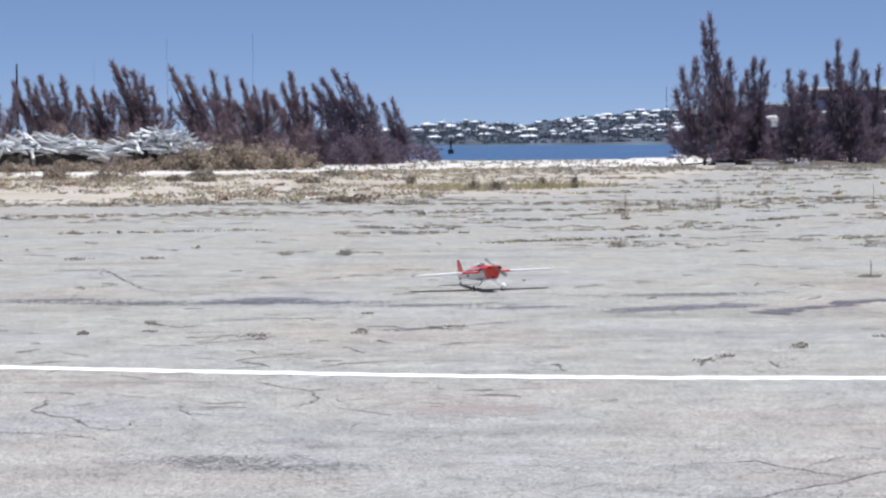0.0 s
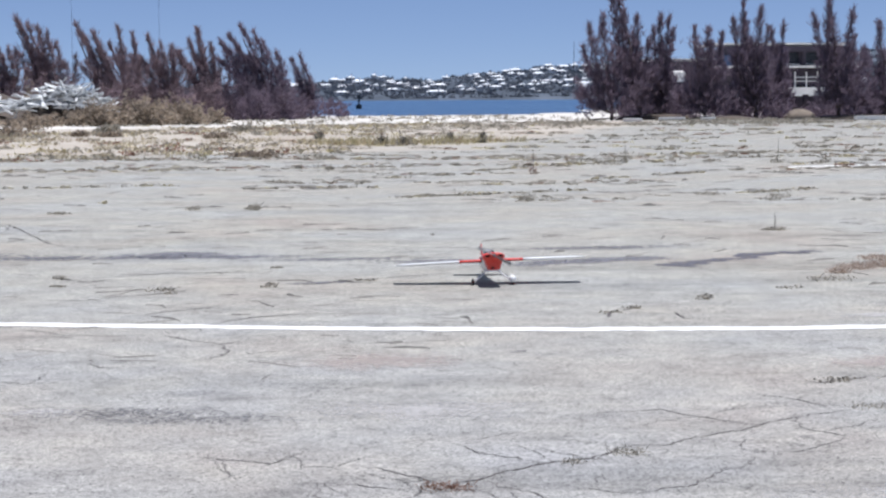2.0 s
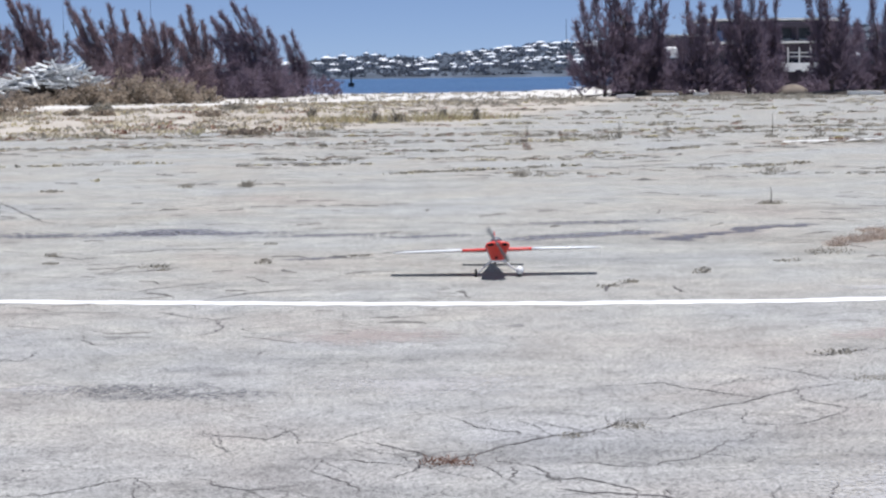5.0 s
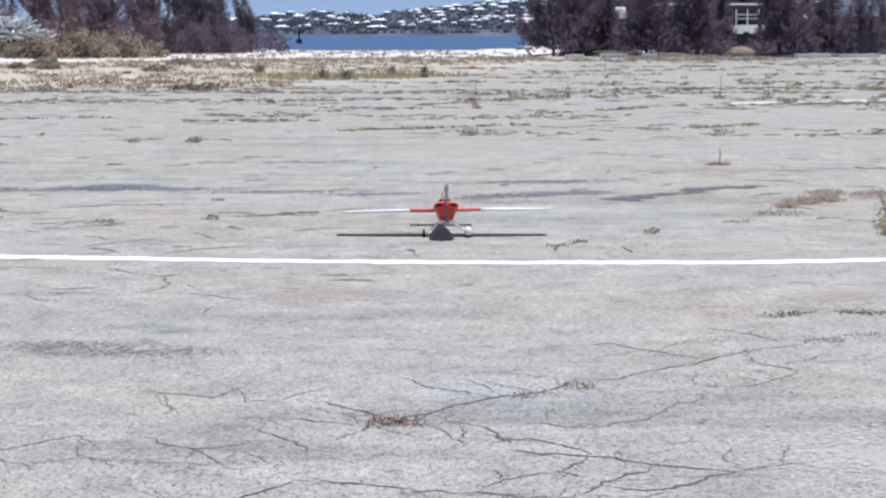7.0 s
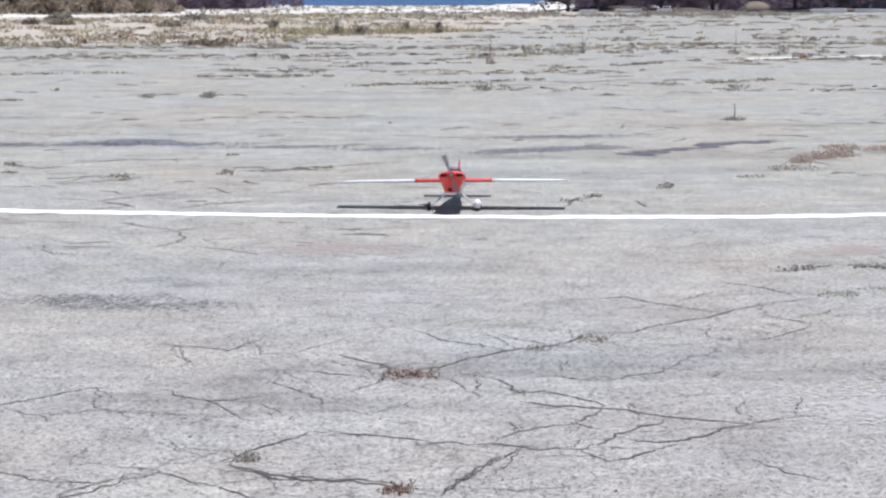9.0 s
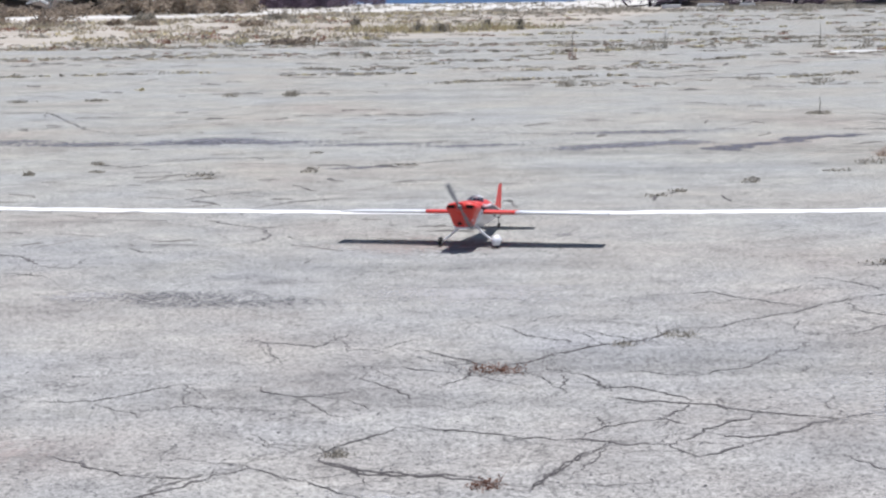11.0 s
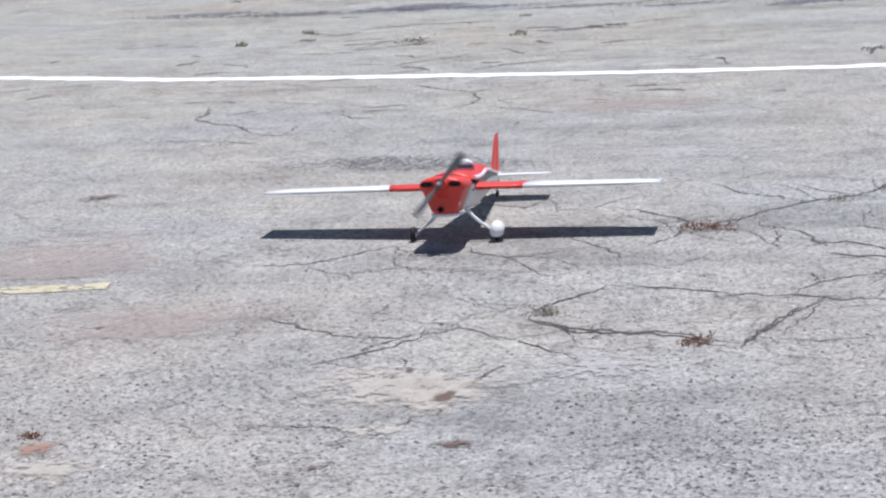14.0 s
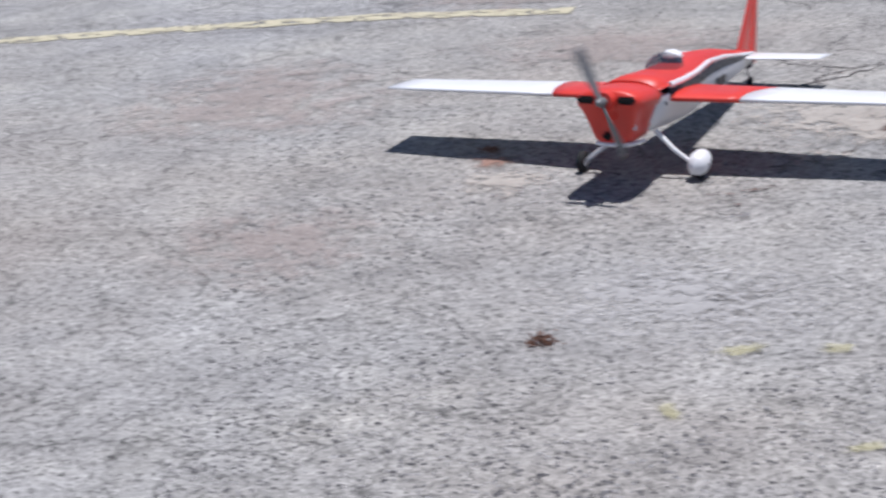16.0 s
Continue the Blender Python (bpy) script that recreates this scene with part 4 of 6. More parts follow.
# ---- plants on the asphalt ----
def leafy(rng, cx, cy, cz, rx, ry, rz, count, size):
    """Small leaves through a mound-shaped volume, thicker at its skin."""
    verts, faces = [], []
    for _ in range(count):
        while True:
            p = Vector((rng.uniform(-1, 1), rng.uniform(-1, 1), rng.uniform(0, 1)))
            if p.length < 1:
                break
        k = 0.75 + 0.5 * noise.noise((cx + p.x * 2.2, cy + p.y * 2.2, p.z * 2.2))
        c = Vector((cx + p.x * rx * k, cy + p.y * ry * k, cz + p.z * rz * k))
        q = Euler((rng.uniform(-1, 1), rng.uniform(-1, 1), rng.random() * 6.3)).to_matrix()
        s = size * rng.uniform(0.5, 1.3)
        n = len(verts)
        for d in ((-0.5, 0, 0), (0.3, 0.25, 0.1), (0.6, 0, 0.5), (-0.1, -0.25, 0.4)):
            verts.append(tuple(c + q @ (Vector(d) * s)))
        faces += [(n, n + 1, n + 2), (n, n + 2, n + 3)]
    return verts, faces


def blades(rng, x, y, radius, height, count, width, spread=0.7, z=0.0, long=1.0):
    """Triangles of a tuft: leaning blades round a place."""
    verts, faces = [], []
    for _ in range(count):
        a, r = rng.random() * math.tau, radius * rng.random() ** 0.5
        bx, by = x + long * r * math.cos(a), y + r * math.sin(a)
        h = height * rng.uniform(0.45, 1.0)
        b = rng.random() * math.tau
        lean = h * rng.uniform(0.05, spread)
        tx, ty = bx + lean * math.cos(a), by + lean * math.sin(a)
        w = width * rng.uniform(0.6, 1.3)
        n = len(verts)
        verts += [(bx - w * math.cos(b), by - w * math.sin(b), z), (bx + w * math.cos(b), by + w * math.sin(b), z),
                  ((bx + tx) / 2 + w * 0.8 * math.cos(b), (by + ty) / 2 + w * 0.8 * math.sin(b), z + h * 0.6), (tx, ty, z + h)]
        faces += [(n, n + 1, n + 2), (n, n + 2, n + 3)]
    return verts, faces


def gather(chunks):
    verts, faces = [], []
    for v, f in chunks:
        n = len(verts)
        verts += v
        faces += [tuple(i + n for i in t) for t in f]
    return verts, faces


def weed(name, x, y, radius, height, count, width, material, label, spread=0.7, stalk=0.0):
    rng = random.Random(int(x * 100) * 31 + int(y * 100))
    ob = thing(name, label, "weed", (x, y, 0), group="weeds on the runway")
    v, f = leafy(rng, 0, 0, -0.004, radius, radius * 0.75, height * 0.8, int(count * 3.0), width * 2.3)
    mesh_ob("foliage", v, f, material, parent=ob)
    for _ in range(min(9, max(4, count // 8))):
        v, f = blades(rng, 0, 0, radius * 0.5, height, 1, width * 0.4, spread)
        mesh_ob("stem", v, f, material, parent=ob)
    if stalk:
        part("stalk", tube(((0, 0, 0), (0.01, 0, stalk * 0.6), (0.0, 0.01, stalk)), (0.007, 0.006, 0.003), 6), M_BARK, ob, "bare dry stalk")
    return ob


for x, y, r, h, n in ((0.35, 7.66, 0.13, 0.05, 90), (0.42, 7.62, 0.10, 0.05, 60), (0.24, 5.86, 0.08, 0.055, 90), (-1.04, 3.62, 0.05, 0.05, 60), (-1.6, 5.05, 0.05, 0.03, 40)):
    weed("weed", x, y, r, h, n, 0.004, M_REDWEED, "low reddish-brown dry weed in a crack", 1.2)
for x, y, r, h, n in ((1.22, 8.35, 0.12, 0.06, 90), (-0.23, 6.29, 0.06, 0.05, 60), (0.95, 8.16, 0.10, 0.04, 50), (2.65, 9.55, 0.2, 0.035, 120), (2.95, 9.7, 0.2, 0.03, 80)):
    weed("weed", x, y, r, h, n, 0.004, M_WEED, "low grey-brown weed in a crack", 1.2)
for x, y, r, h, n in ((2.7, 10.47, 0.22, 0.015, 45), (3.13, 10.5, 0.25, 0.018, 55), (2.75, 14.8, 0.12, 0.08, 30), (1.9, 13.95, 0.16, 0.03, 25), (2.1, 14.2, 0.10, 0.04, 25), (-1.57, 15.9, 0.22, 0.05, 36), (-3.02, 16.1, 0.09, 0.07, 26),
                      (-0.69, 16.1, 0.12, 0.05, 26), (-2.57, 17.0, 0.12, 0.07, 26), (-1.39, 27.3, 0.14, 0.16, 80), (2.69, 29.2, 0.22, 0.20, 100), (0.1, 16.6, 0.2, 0.03, 25), (4.11, 16.24, 0.32, 0.08, 60), (3.6, 15.6, 0.2, 0.04, 26)):
    weed("weed", x, y, r, h, n, 0.008, M_WEED, "dry weed tuft growing from the asphalt", 0.9)
for x, y, r, h in ((-2.24, 27.40, 0.18, 0.1), (-1.40, 27.43, 0.2, 0.14), (2.61, 28.96, 0.22, 0.16), (-0.52, 41.52, 1.0, 0.22), (0.21, 40.46, 0.7, 0.16), (5.72, 30.52, 0.35, 0.1), (6.66, 29.52, 0.3, 0.16), (-5.08, 26.57, 0.25, 0.06), (-4.05, 26.70, 0.22, 0.06), (-3.65, 47.55, 0.35, 0.25), (-0.71, 17.93, 0.18, 0.05), (-1.49, 15.62, 0.15, 0.05), (-3.04, 16.16, 0.1, 0.06), (-2.49, 16.31, 0.2, 0.05), (-0.70, 16.36, 0.1, 0.06)):
    weed("weed", x, y, r * (0.6 if y < 21 else 1.0), h * (0.6 if y < 21 else 1.0), 40 if y < 21 else 60, 0.006 if y < 21 else 0.010, M_WEED, "dark dry weed clump in a joint of the runway", 0.8)
weed("weed", 4.98, 22.4, 0.22, 0.07, 110, 0.009, M_WEED, "dark weed clump with one bare stalk", 1.0, 0.2)
weed("weed", 10.04, 44.9, 0.3, 0.22, 80, 0.014, M_WEED, "dark weed clump with one bare stalk", 0.8, 0.55)
weed("weed", 3.72, 39.3, 0.14, 0.36, 50, 0.012, M_REDWEED, "reddish tall dry weed on the runway", 0.6, 0.6)
weed("weed", 6.5, 45.5, 0.14, 0.5, 50, 0.012, M_WEED, "tall dry weed growing through the asphalt", 0.4, 0.5)
for x, y, h in ((12.3, 45.6, 0.16), (14.6, 46.8, 0.18), (11.2, 45.0, 0.3), (8.2, 40.5, 0.08), (13.0, 34.0, 0.12)):
    weed("weed", x, y, 0.25, h, 70, 0.013, M_WEED, "dry weed clump growing through the asphalt", 0.6, h * 1.2)


def grass_bush(x, y, radius, height, count, material, label, leaf=0.035, stems=30):
    rng = random.Random(int(x * 50 + y * 70))
    v, f = leafy(rng, 0, 0, 0.0, radius * 1.6, radius * 1.4, height * 1.15, count * 2, leaf)
    v, f = gather(((v, f), blades(rng, 0, 0, radius, height * 0.9, stems, 0.0016, 0.9)))
    ob = mesh_ob("grass_bush", v, f, material, label, "bush", "grass bushes beside the runway")
    ob.location = (x, y, 0)
    return ob


for x, y, r, h, n, mat, words in ((4.66, 14.60, 0.15, 0.20, 1500, M_TUSSOCK, "olive and straw-coloured"), (4.92, 14.55, 0.22, 0.36, 3600, M_TUSSOCK, "olive and straw-coloured"), (5.22, 14.6, 0.26, 0.42, 4200, M_TUSSOCK, "olive and straw-coloured"),
                                  (4.98, 15.2, 0.26, 0.38, 3600, M_PINKGRASS, "faded reddish"), (5.3, 15.5, 0.35, 0.40, 1700, M_GRASS, "straw-coloured")):
    grass_bush(x, y, r, h, n, mat, words + " feathery grass clump beside the runway", 0.018, 14)
for x, y, r, h, n in ((4.35, 16.9, 0.10, 0.07, 260), (4.62, 17.3, 0.17, 0.07, 420), (4.88, 17.5, 0.14, 0.08, 420), (5.1, 18.3, 0.18, 0.06, 420), (5.55, 18.1, 0.24, 0.07, 520)):
    grass_bush(x, y, r, h, n, M_PINKGRASS, "low sparse reddish grass patch beside the runway", 0.016, 60)


def scatter_weeds():
    """Rows of low weeds in the joints of the far runway, then a belt of dry grass, more of it to the left."""
    rng = random.Random(11)
    dull, dry, green, red = [], [], [], []
    for _ in range(6500):
        y = 21 + 34 * rng.random() ** 0.6
        half = 3 + y * 0.30
        x = rng.uniform(-half, half + 2)
        dense = noise.noise((x * 0.09, y * 0.35, 4)) + noise.noise((x * 0.5, y * 0.5, 9)) * 0.5 + (y - 40) * 0.022
        if dense < 0.22:
            continue
        k = rng.random()
        target = dull if k < 0.78 else (dry if k < 0.84 else (green if k < 0.88 else red))
        r = rng.uniform(0.05, 0.28)
        target.append(leafy(rng, x, y, 0.0, r, r * 0.3, rng.uniform(0.008, 0.034), 60, 0.025))
    for _ in range(3000):
        y = rng.uniform(46, 104)
        x = rng.uniform(-12 - y * 0.22, 12 + y * 0.2)
        front = 55 + x * 0.75 + 5 * noise.noise((x * 0.12, y * 0.04, 1))
        if y < max(44, front) or x > 5.5:
            continue
        if noise.noise((x * 0.1, y * 0.1, 21)) + 0.4 * noise.noise((x * 0.6, y * 0.3, 2)) < 0.0:
            continue
        h = rng.uniform(0.06, 0.2) * (1.25 if noise.noise((x * 0.2, y * 0.2, 5)) > 0.2 else 0.8)
        k = rng.random()
        target = dry if k < 0.42 else (green if k < 0.50 else (dull if k < 0.90 else red))
        r = rng.uniform(0.2, 0.9)
        target.append(leafy(rng, x, y, 0.0, r, r * 0.6, h, 22, 0.10))
    # low dull growth in the joints of the far apron
    for _ in range(3600):
        y = 40 + 78 * rng.random() ** 0.8
        x = rng.uniform(-1 + (y - 60) * 0.03, 12 + y * 0.26)
        if noise.noise((x * 0.10, y * 0.45, 41)) + 0.5 * noise.noise((x * 0.5, y * 0.6, 3)) < 0.16:
            continue
        r = rng.uniform(0.12, 0.6)
        k = rng.random()
        (dull if k < 0.80 else (red if k < 0.88 else green)).append(leafy(rng, x, y, 0.0, r, r * 0.3, rng.uniform(0.02, 0.11), 52, 0.05))
    # low cushions of weed lined up along the joints between the slabs
    for (ax, ay), (bx, by) in (((0.59, 30.22), (3.95, 32.28)), ((3.83, 35.53), (9.15, 41.62)), ((6.01, 30.66), (7.91, 32.26)), ((-7.28, 33.99), (-3.21, 35.07)), ((-3.08, 33.55), (0.51, 33.83)), ((-4.12, 29.10), (-2.03, 29.76)), ((0.74, 37.81), (3.11, 39.63)), ((-1.85, 36.48), (0.28, 35.18)), ((4.87, 30.29), (5.90, 31.03)), ((2.73, 40.91), (6.40, 46.64))):
        for _ in range(int(7 * math.dist((ax, ay), (bx, by)))):
            f = rng.random()
            x, y = ax + (bx - ax) * f, ay + (by - ay) * f + rng.gauss(0, 0.10)
            if noise.noise((x * 0.6, y * 0.6, 71)) < -0.05:
                continue
            r = rng.uniform(0.05, 0.35)
            (dull if rng.random() < 0.8 else green).append(leafy(rng, x, y, 0.0, r, r * 0.3, rng.uniform(0.01, 0.07), 34, 0.035))
    # a dull strip of growth before the sand, and drift on the sand itself
    for _ in range(1500):
        x = rng.uniform(-26, 30)
        y = rng.uniform(92, 111) + 0.55 * x
        if noise.noise((x * 0.15, y * 0.1, 31)) < (-0.15 if x > 0 else 0.12):
            continue
        r = rng.uniform(0.2, 0.9)
        k = rng.random()
        (dull if x > 6 or k > 0.5 else (dry if k < 0.35 else green)).append(leafy(rng, x, y, 0.0, r, r * 0.5, rng.uniform(0.05, 0.22), 22, 0.10))
    for _ in range(260):
        x = rng.uniform(-14, 16)
        y = rng.uniform(113, 158) + 0.4 * x
        r = rng.uniform(0.2, 1.2)
        dull.append(leafy(rng, x, y, 0.0, r, 0.3, rng.uniform(0.04, 0.15), 14, 0.14))
    for chunks, name, mat, label in ((dull, "runway_weeds", M_WEED, "low grey-brown weeds in the joints of the runway"), (dry, "dry_grass", M_GRASS, "straw-coloured dry grass beside the runway"),
                                     (green, "green_grass", M_GREEN, "yellow-green grass tufts beside the runway"), (red, "red_weeds", M_REDWEED, "low reddish weeds in the joints of the runway")):
        v, f = gather(chunks)
        mesh_ob(name, v, f, mat, label, "weeds", kind="stuff")


scatter_weeds()


def shrub(name, x, y, rx, rz, count, size, material, label, stems=5, ry=None):
    rng = random.Random(int(x * 17 + y * 131))
    root = thing(name, label, "shrub", (x, y, 0), group="shrubs beside the runway")
    v, f = leafy(rng, 0, 0, 0, rx, ry or rx, rz, count, size)
    mesh_ob("crown", v, f, material, parent=root)
    for _ in range(stems):
        a, r = rng.random() * math.tau, rng.uniform(0.2, 0.7) * rx
        part("stem", tube(((0, 0, 0), (r * 0.5 * math.cos(a), r * 0.5 * math.sin(a), rz * 0.4), (r * math.cos(a), r * math.sin(a), rz * 0.75)), (0.03, 0.02, 0.008), 5), M_BARK, root)
    return root


for x, y, r, h in ((1.75, 63.6, 0.42, 0.42), (1.05, 64.2, 0.36, 0.40), (3.4, 66.5, 0.25, 0.5), (4.5, 66.0, 0.2, 0.5), (-1.2, 73, 0.3, 0.45)):
    shrub("shrub", x, y, r, h, 260, 0.09, M_WEED, "small dark shrub in the dry grass")


def tall_grass(x, y, radius, height, count, material, label):
    rng = random.Random(int(x * 50 + y * 70))
    v, f = blades(rng, 0, 0, radius, height, count, 0.012, 0.7, 0.0, 1.8)
    ob = mesh_ob("grass_clump", v, f, material, label, "grass", kind="stuff")
    ob.location = (x, y, 0)


for x, y, r, h in ((0.2, 64, 0.8, 0.5), (2.6, 64, 0.9, 0.6), (3.6, 66, 0.7, 0.5), (-0.6, 66, 0.7, 0.4), (1.4, 66, 0.9, 0.55), (5.0, 67, 0.7, 0.4), (-4.0, 70, 0.8, 0.35), (-7.5, 68, 0.9, 0.35), (-11.5, 72, 1.0, 0.4), (-14.5, 76, 1.0, 0.5)):
    tall_grass(x, y, r, h * 0.7, 200, M_GREEN if x > -2 else M_GRASS, "tall straw and olive grass clump beside the runway")


# ---- casuarina trees ----
def plume_tree(x, y, plumes, material, label, group, skirt=60, spread=1.6, lean=0.0, dense=1.0, full=1.0, low=0.34):
    """A feathery casuarina: a tapered trunk and rising limbs, each with a plume of fine needles; plumes: (aside, height, fatness)."""
    rng = random.Random(int(x * 37) + 9000)
    root = thing("casuarina_tree", label, "tree", (x, y, 0), group=group)
    tall = max(plumes, key=lambda p: p[1])
    top = Vector((tall[0], 0, tall[1] * 0.86))
    trunk = []
    for k in range(8):
        f = k / 7
        trunk.append(Vector((tall[0] * f ** 1.6 + 0.06 * math.sin(k * 1.9 + x), 0.08 * math.sin(k * 1.1 + x), top.z * f)))
    part("trunk", tube([tuple(p) for p in trunk], [0.15 * tall[1] / 8 * (1 - 0.125 * k) + 0.01 for k in range(8)], 8), M_BARK, root)
    verts, faces = [], []

    def spray(p, up, length, count):
        for _ in range(count):
            d = (up + Vector((rng.gauss(0, 0.36), rng.gauss(0, 0.36), rng.gauss(0.06, 0.3)))).normalized()
            s = d.cross(Vector((rng.gauss(0, 1), rng.gauss(0, 1), rng.gauss(0, 1)))).normalized()
            l, w = length * rng.uniform(0.5, 1.15), 0.016 * rng.uniform(0.7, 1.5)
            n = len(verts)
            mid = p + d * l * 0.5 + Vector((0, 0, -0.03))
            verts.extend([tuple(p - s * w * 0.5), tuple(p + s * w * 0.5), tuple(mid + s * w), tuple(p + d * l), tuple(mid - s * w)])
            faces.append((n, n + 1, n + 2, n + 3, n + 4))

    for aside, height, fatness in plumes:
        deep = rng.uniform(-0.6, 0.6)
        foot = trunk[0].lerp(trunk[-1], 0.06 + 0.22 * rng.random() * min(1, height / tall[1]))
        tip = Vector((aside, deep, height))
        pts = []
        for k in range(7):
            f = k / 6
            p = foot.lerp(tip, f)
            p.x = foot.x + (aside - lean - foot.x) * f ** 0.65 + lean * f * f + 0.05 * math.sin(5 * f + height)
            pts.append(p)
        part("limb", tube([tuple(p) for p in pts], [0.055, 0.046, 0.038, 0.03, 0.022, 0.014, 0.005], 5), M_BARK, root)
        length = (tip - foot).length
        n = int(11 * dense * length)
        for i in range(n):
            t = 0.10 + 0.90 * (i + rng.random()) / n
            k = min(5, int(t * 6))
            p = pts[k].lerp(pts[k + 1], t * 6 - k)
            up = (pts[k + 1] - pts[k]).normalized()
            clump = 0.42 + 1.05 * max(0.0, 0.5 + noise.noise((t * length * 1.3, aside * 3, height)))
            fat = fatness * full * (0.12 + 1.1 * math.sin(math.pi * min(1, 0.12 + t * 0.80)) ** 0.9) * (1 - 0.45 * t ** 3) * clump
            for _ in range(5 if clump > 1.1 else (4 if clump > 0.75 else 2)):
                q = p + Vector((rng.gauss(0, fat), rng.gauss(0, fat), rng.gauss(0, 0.12)))
                out = Vector((q.x - p.x, q.y - p.y, 0)) * 0.7
                spray(q, up + out, 0.52, 4)
    for _ in range(skirt):
        a, r = rng.random() * math.tau, spread * rng.random() ** 0.5
        p = Vector((r * math.cos(a), 0.6 * r * math.sin(a), tall[1] * rng.uniform(0.03, low) * (1.15 - r / spread * 0.5)))
        spray(p, Vector((0.5 * math.cos(a), 0.5 * math.sin(a), 0.6)), 0.42, 9)
    mesh_ob("crown", verts, faces, material, parent=root)
    return root


GROUP_R, GROUP_L = "casuarinas beside the ruined building", "casuarinas behind the debris heap"
LABEL_R, LABEL_L = "dark feathery casuarina tree beside the shore", "wind-bent browned casuarina tree behind the scrub"
for x, y, skirt, spread, plumes in (
        (17.6, 125.5, 70, 1.9, ((-0.68, 6.7, 0.20), (-1.5, 6.0, 0.15), (-1.95, 4.7, 0.15), (0.1, 4.9, 0.17), (0.5, 4.4, 0.18), (-2.3, 2.6, 0.24), (-1.3, 3.2, 0.28))),
        (19.55, 126.5, 60, 1.4, ((-1.95, 9.0, 0.15), (-1.6, 9.5, 0.17), (-1.0, 7.0, 0.20), (-0.1, 6.7, 0.19), (-0.35, 5.4, 0.22), (0.65, 5.2, 0.13), (-0.9, 4.2, 0.25), (0.9, 3.4, 0.24))),
        (21.0, 127.5, 40, 1.3, ((0.1, 6.75, 0.15), (0.6, 6.65, 0.16), (-0.3, 6.0, 0.14), (1.0, 5.9, 0.14), (0.3, 4.8, 0.18), (-0.5, 3.2, 0.22), (0.9, 2.8, 0.22))),
        (23.6, 125.0, 110, 1.7, ((-0.75, 5.9, 0.17), (-0.35, 4.7, 0.2), (0.15, 5.8, 0.22), (0.3, 4.9, 0.24), (1.15, 5.5, 0.12), (1.1, 3.4, 0.26), (-1.2, 3.5, 0.24), (0.0, 3.4, 0.32))),
        (27.15, 126.0, 90, 1.8, ((-1.6, 6.5, 0.18), (-0.95, 7.8, 0.15), (-0.6, 6.3, 0.18), (0.3, 7.2, 0.16), (0.9, 5.9, 0.15), (-0.2, 5.2, 0.26), (-1.5, 4.2, 0.24), (1.3, 3.9, 0.24), (0.3, 3.6, 0.32))),
        (29.3, 129.0, 20, 0.9, ((-0.35, 5.9, 0.12), (0.3, 6.2, 0.12), (0.05, 4.8, 0.16), (0.6, 4.4, 0.13))),
        (32.4, 125.0, 60, 1.5, ((-0.55, 8.6, 0.18), (-0.85, 7.6, 0.14), (-1.6, 6.8, 0.15), (0.9, 7.0, 0.16), (1.2, 5.3, 0.15), (-0.3, 5.6, 0.25), (0.4, 4.4, 0.27), (-1.2, 4.0, 0.22))),
        (34.5, 128.0, 50, 1.3, ((-0.6, 4.9, 0.2), (0.5, 4.7, 0.15), (0.0, 3.6, 0.26))),
        (37.0, 130.0, 70, 1.6, ((-0.5, 6.4, 0.18), (0.6, 5.8, 0.18), (0.1, 4.4, 0.27), (-1.2, 4.0, 0.2))),
        (40.2, 133.0, 70, 1.6, ((0.2, 6.6, 0.18), (-0.8, 5.4, 0.18), (1.0, 5.0, 0.2), (0.1, 3.8, 0.27))),
        (43.2, 136.0, 70, 1.6, ((0.0, 6.0, 0.2), (-0.9, 5.2, 0.2), (0.9, 4.6, 0.2)))):
    tall = max(p[1] for p in plumes)
    side = tuple((k * 0.52 * spread + 0.25 * math.sin(x * 5 + k), tall * (0.40 + 0.13 * math.sin(x * 3 + 2.1 * k)), 0.21) for k in range(-2, 3))
    plume_tree(x - 0.5, y, plumes + side, M_NEEDLE, LABEL_R, GROUP_R, skirt * 2, spread * 1.25, 0.1, 1.0, 1.0, 0.42)
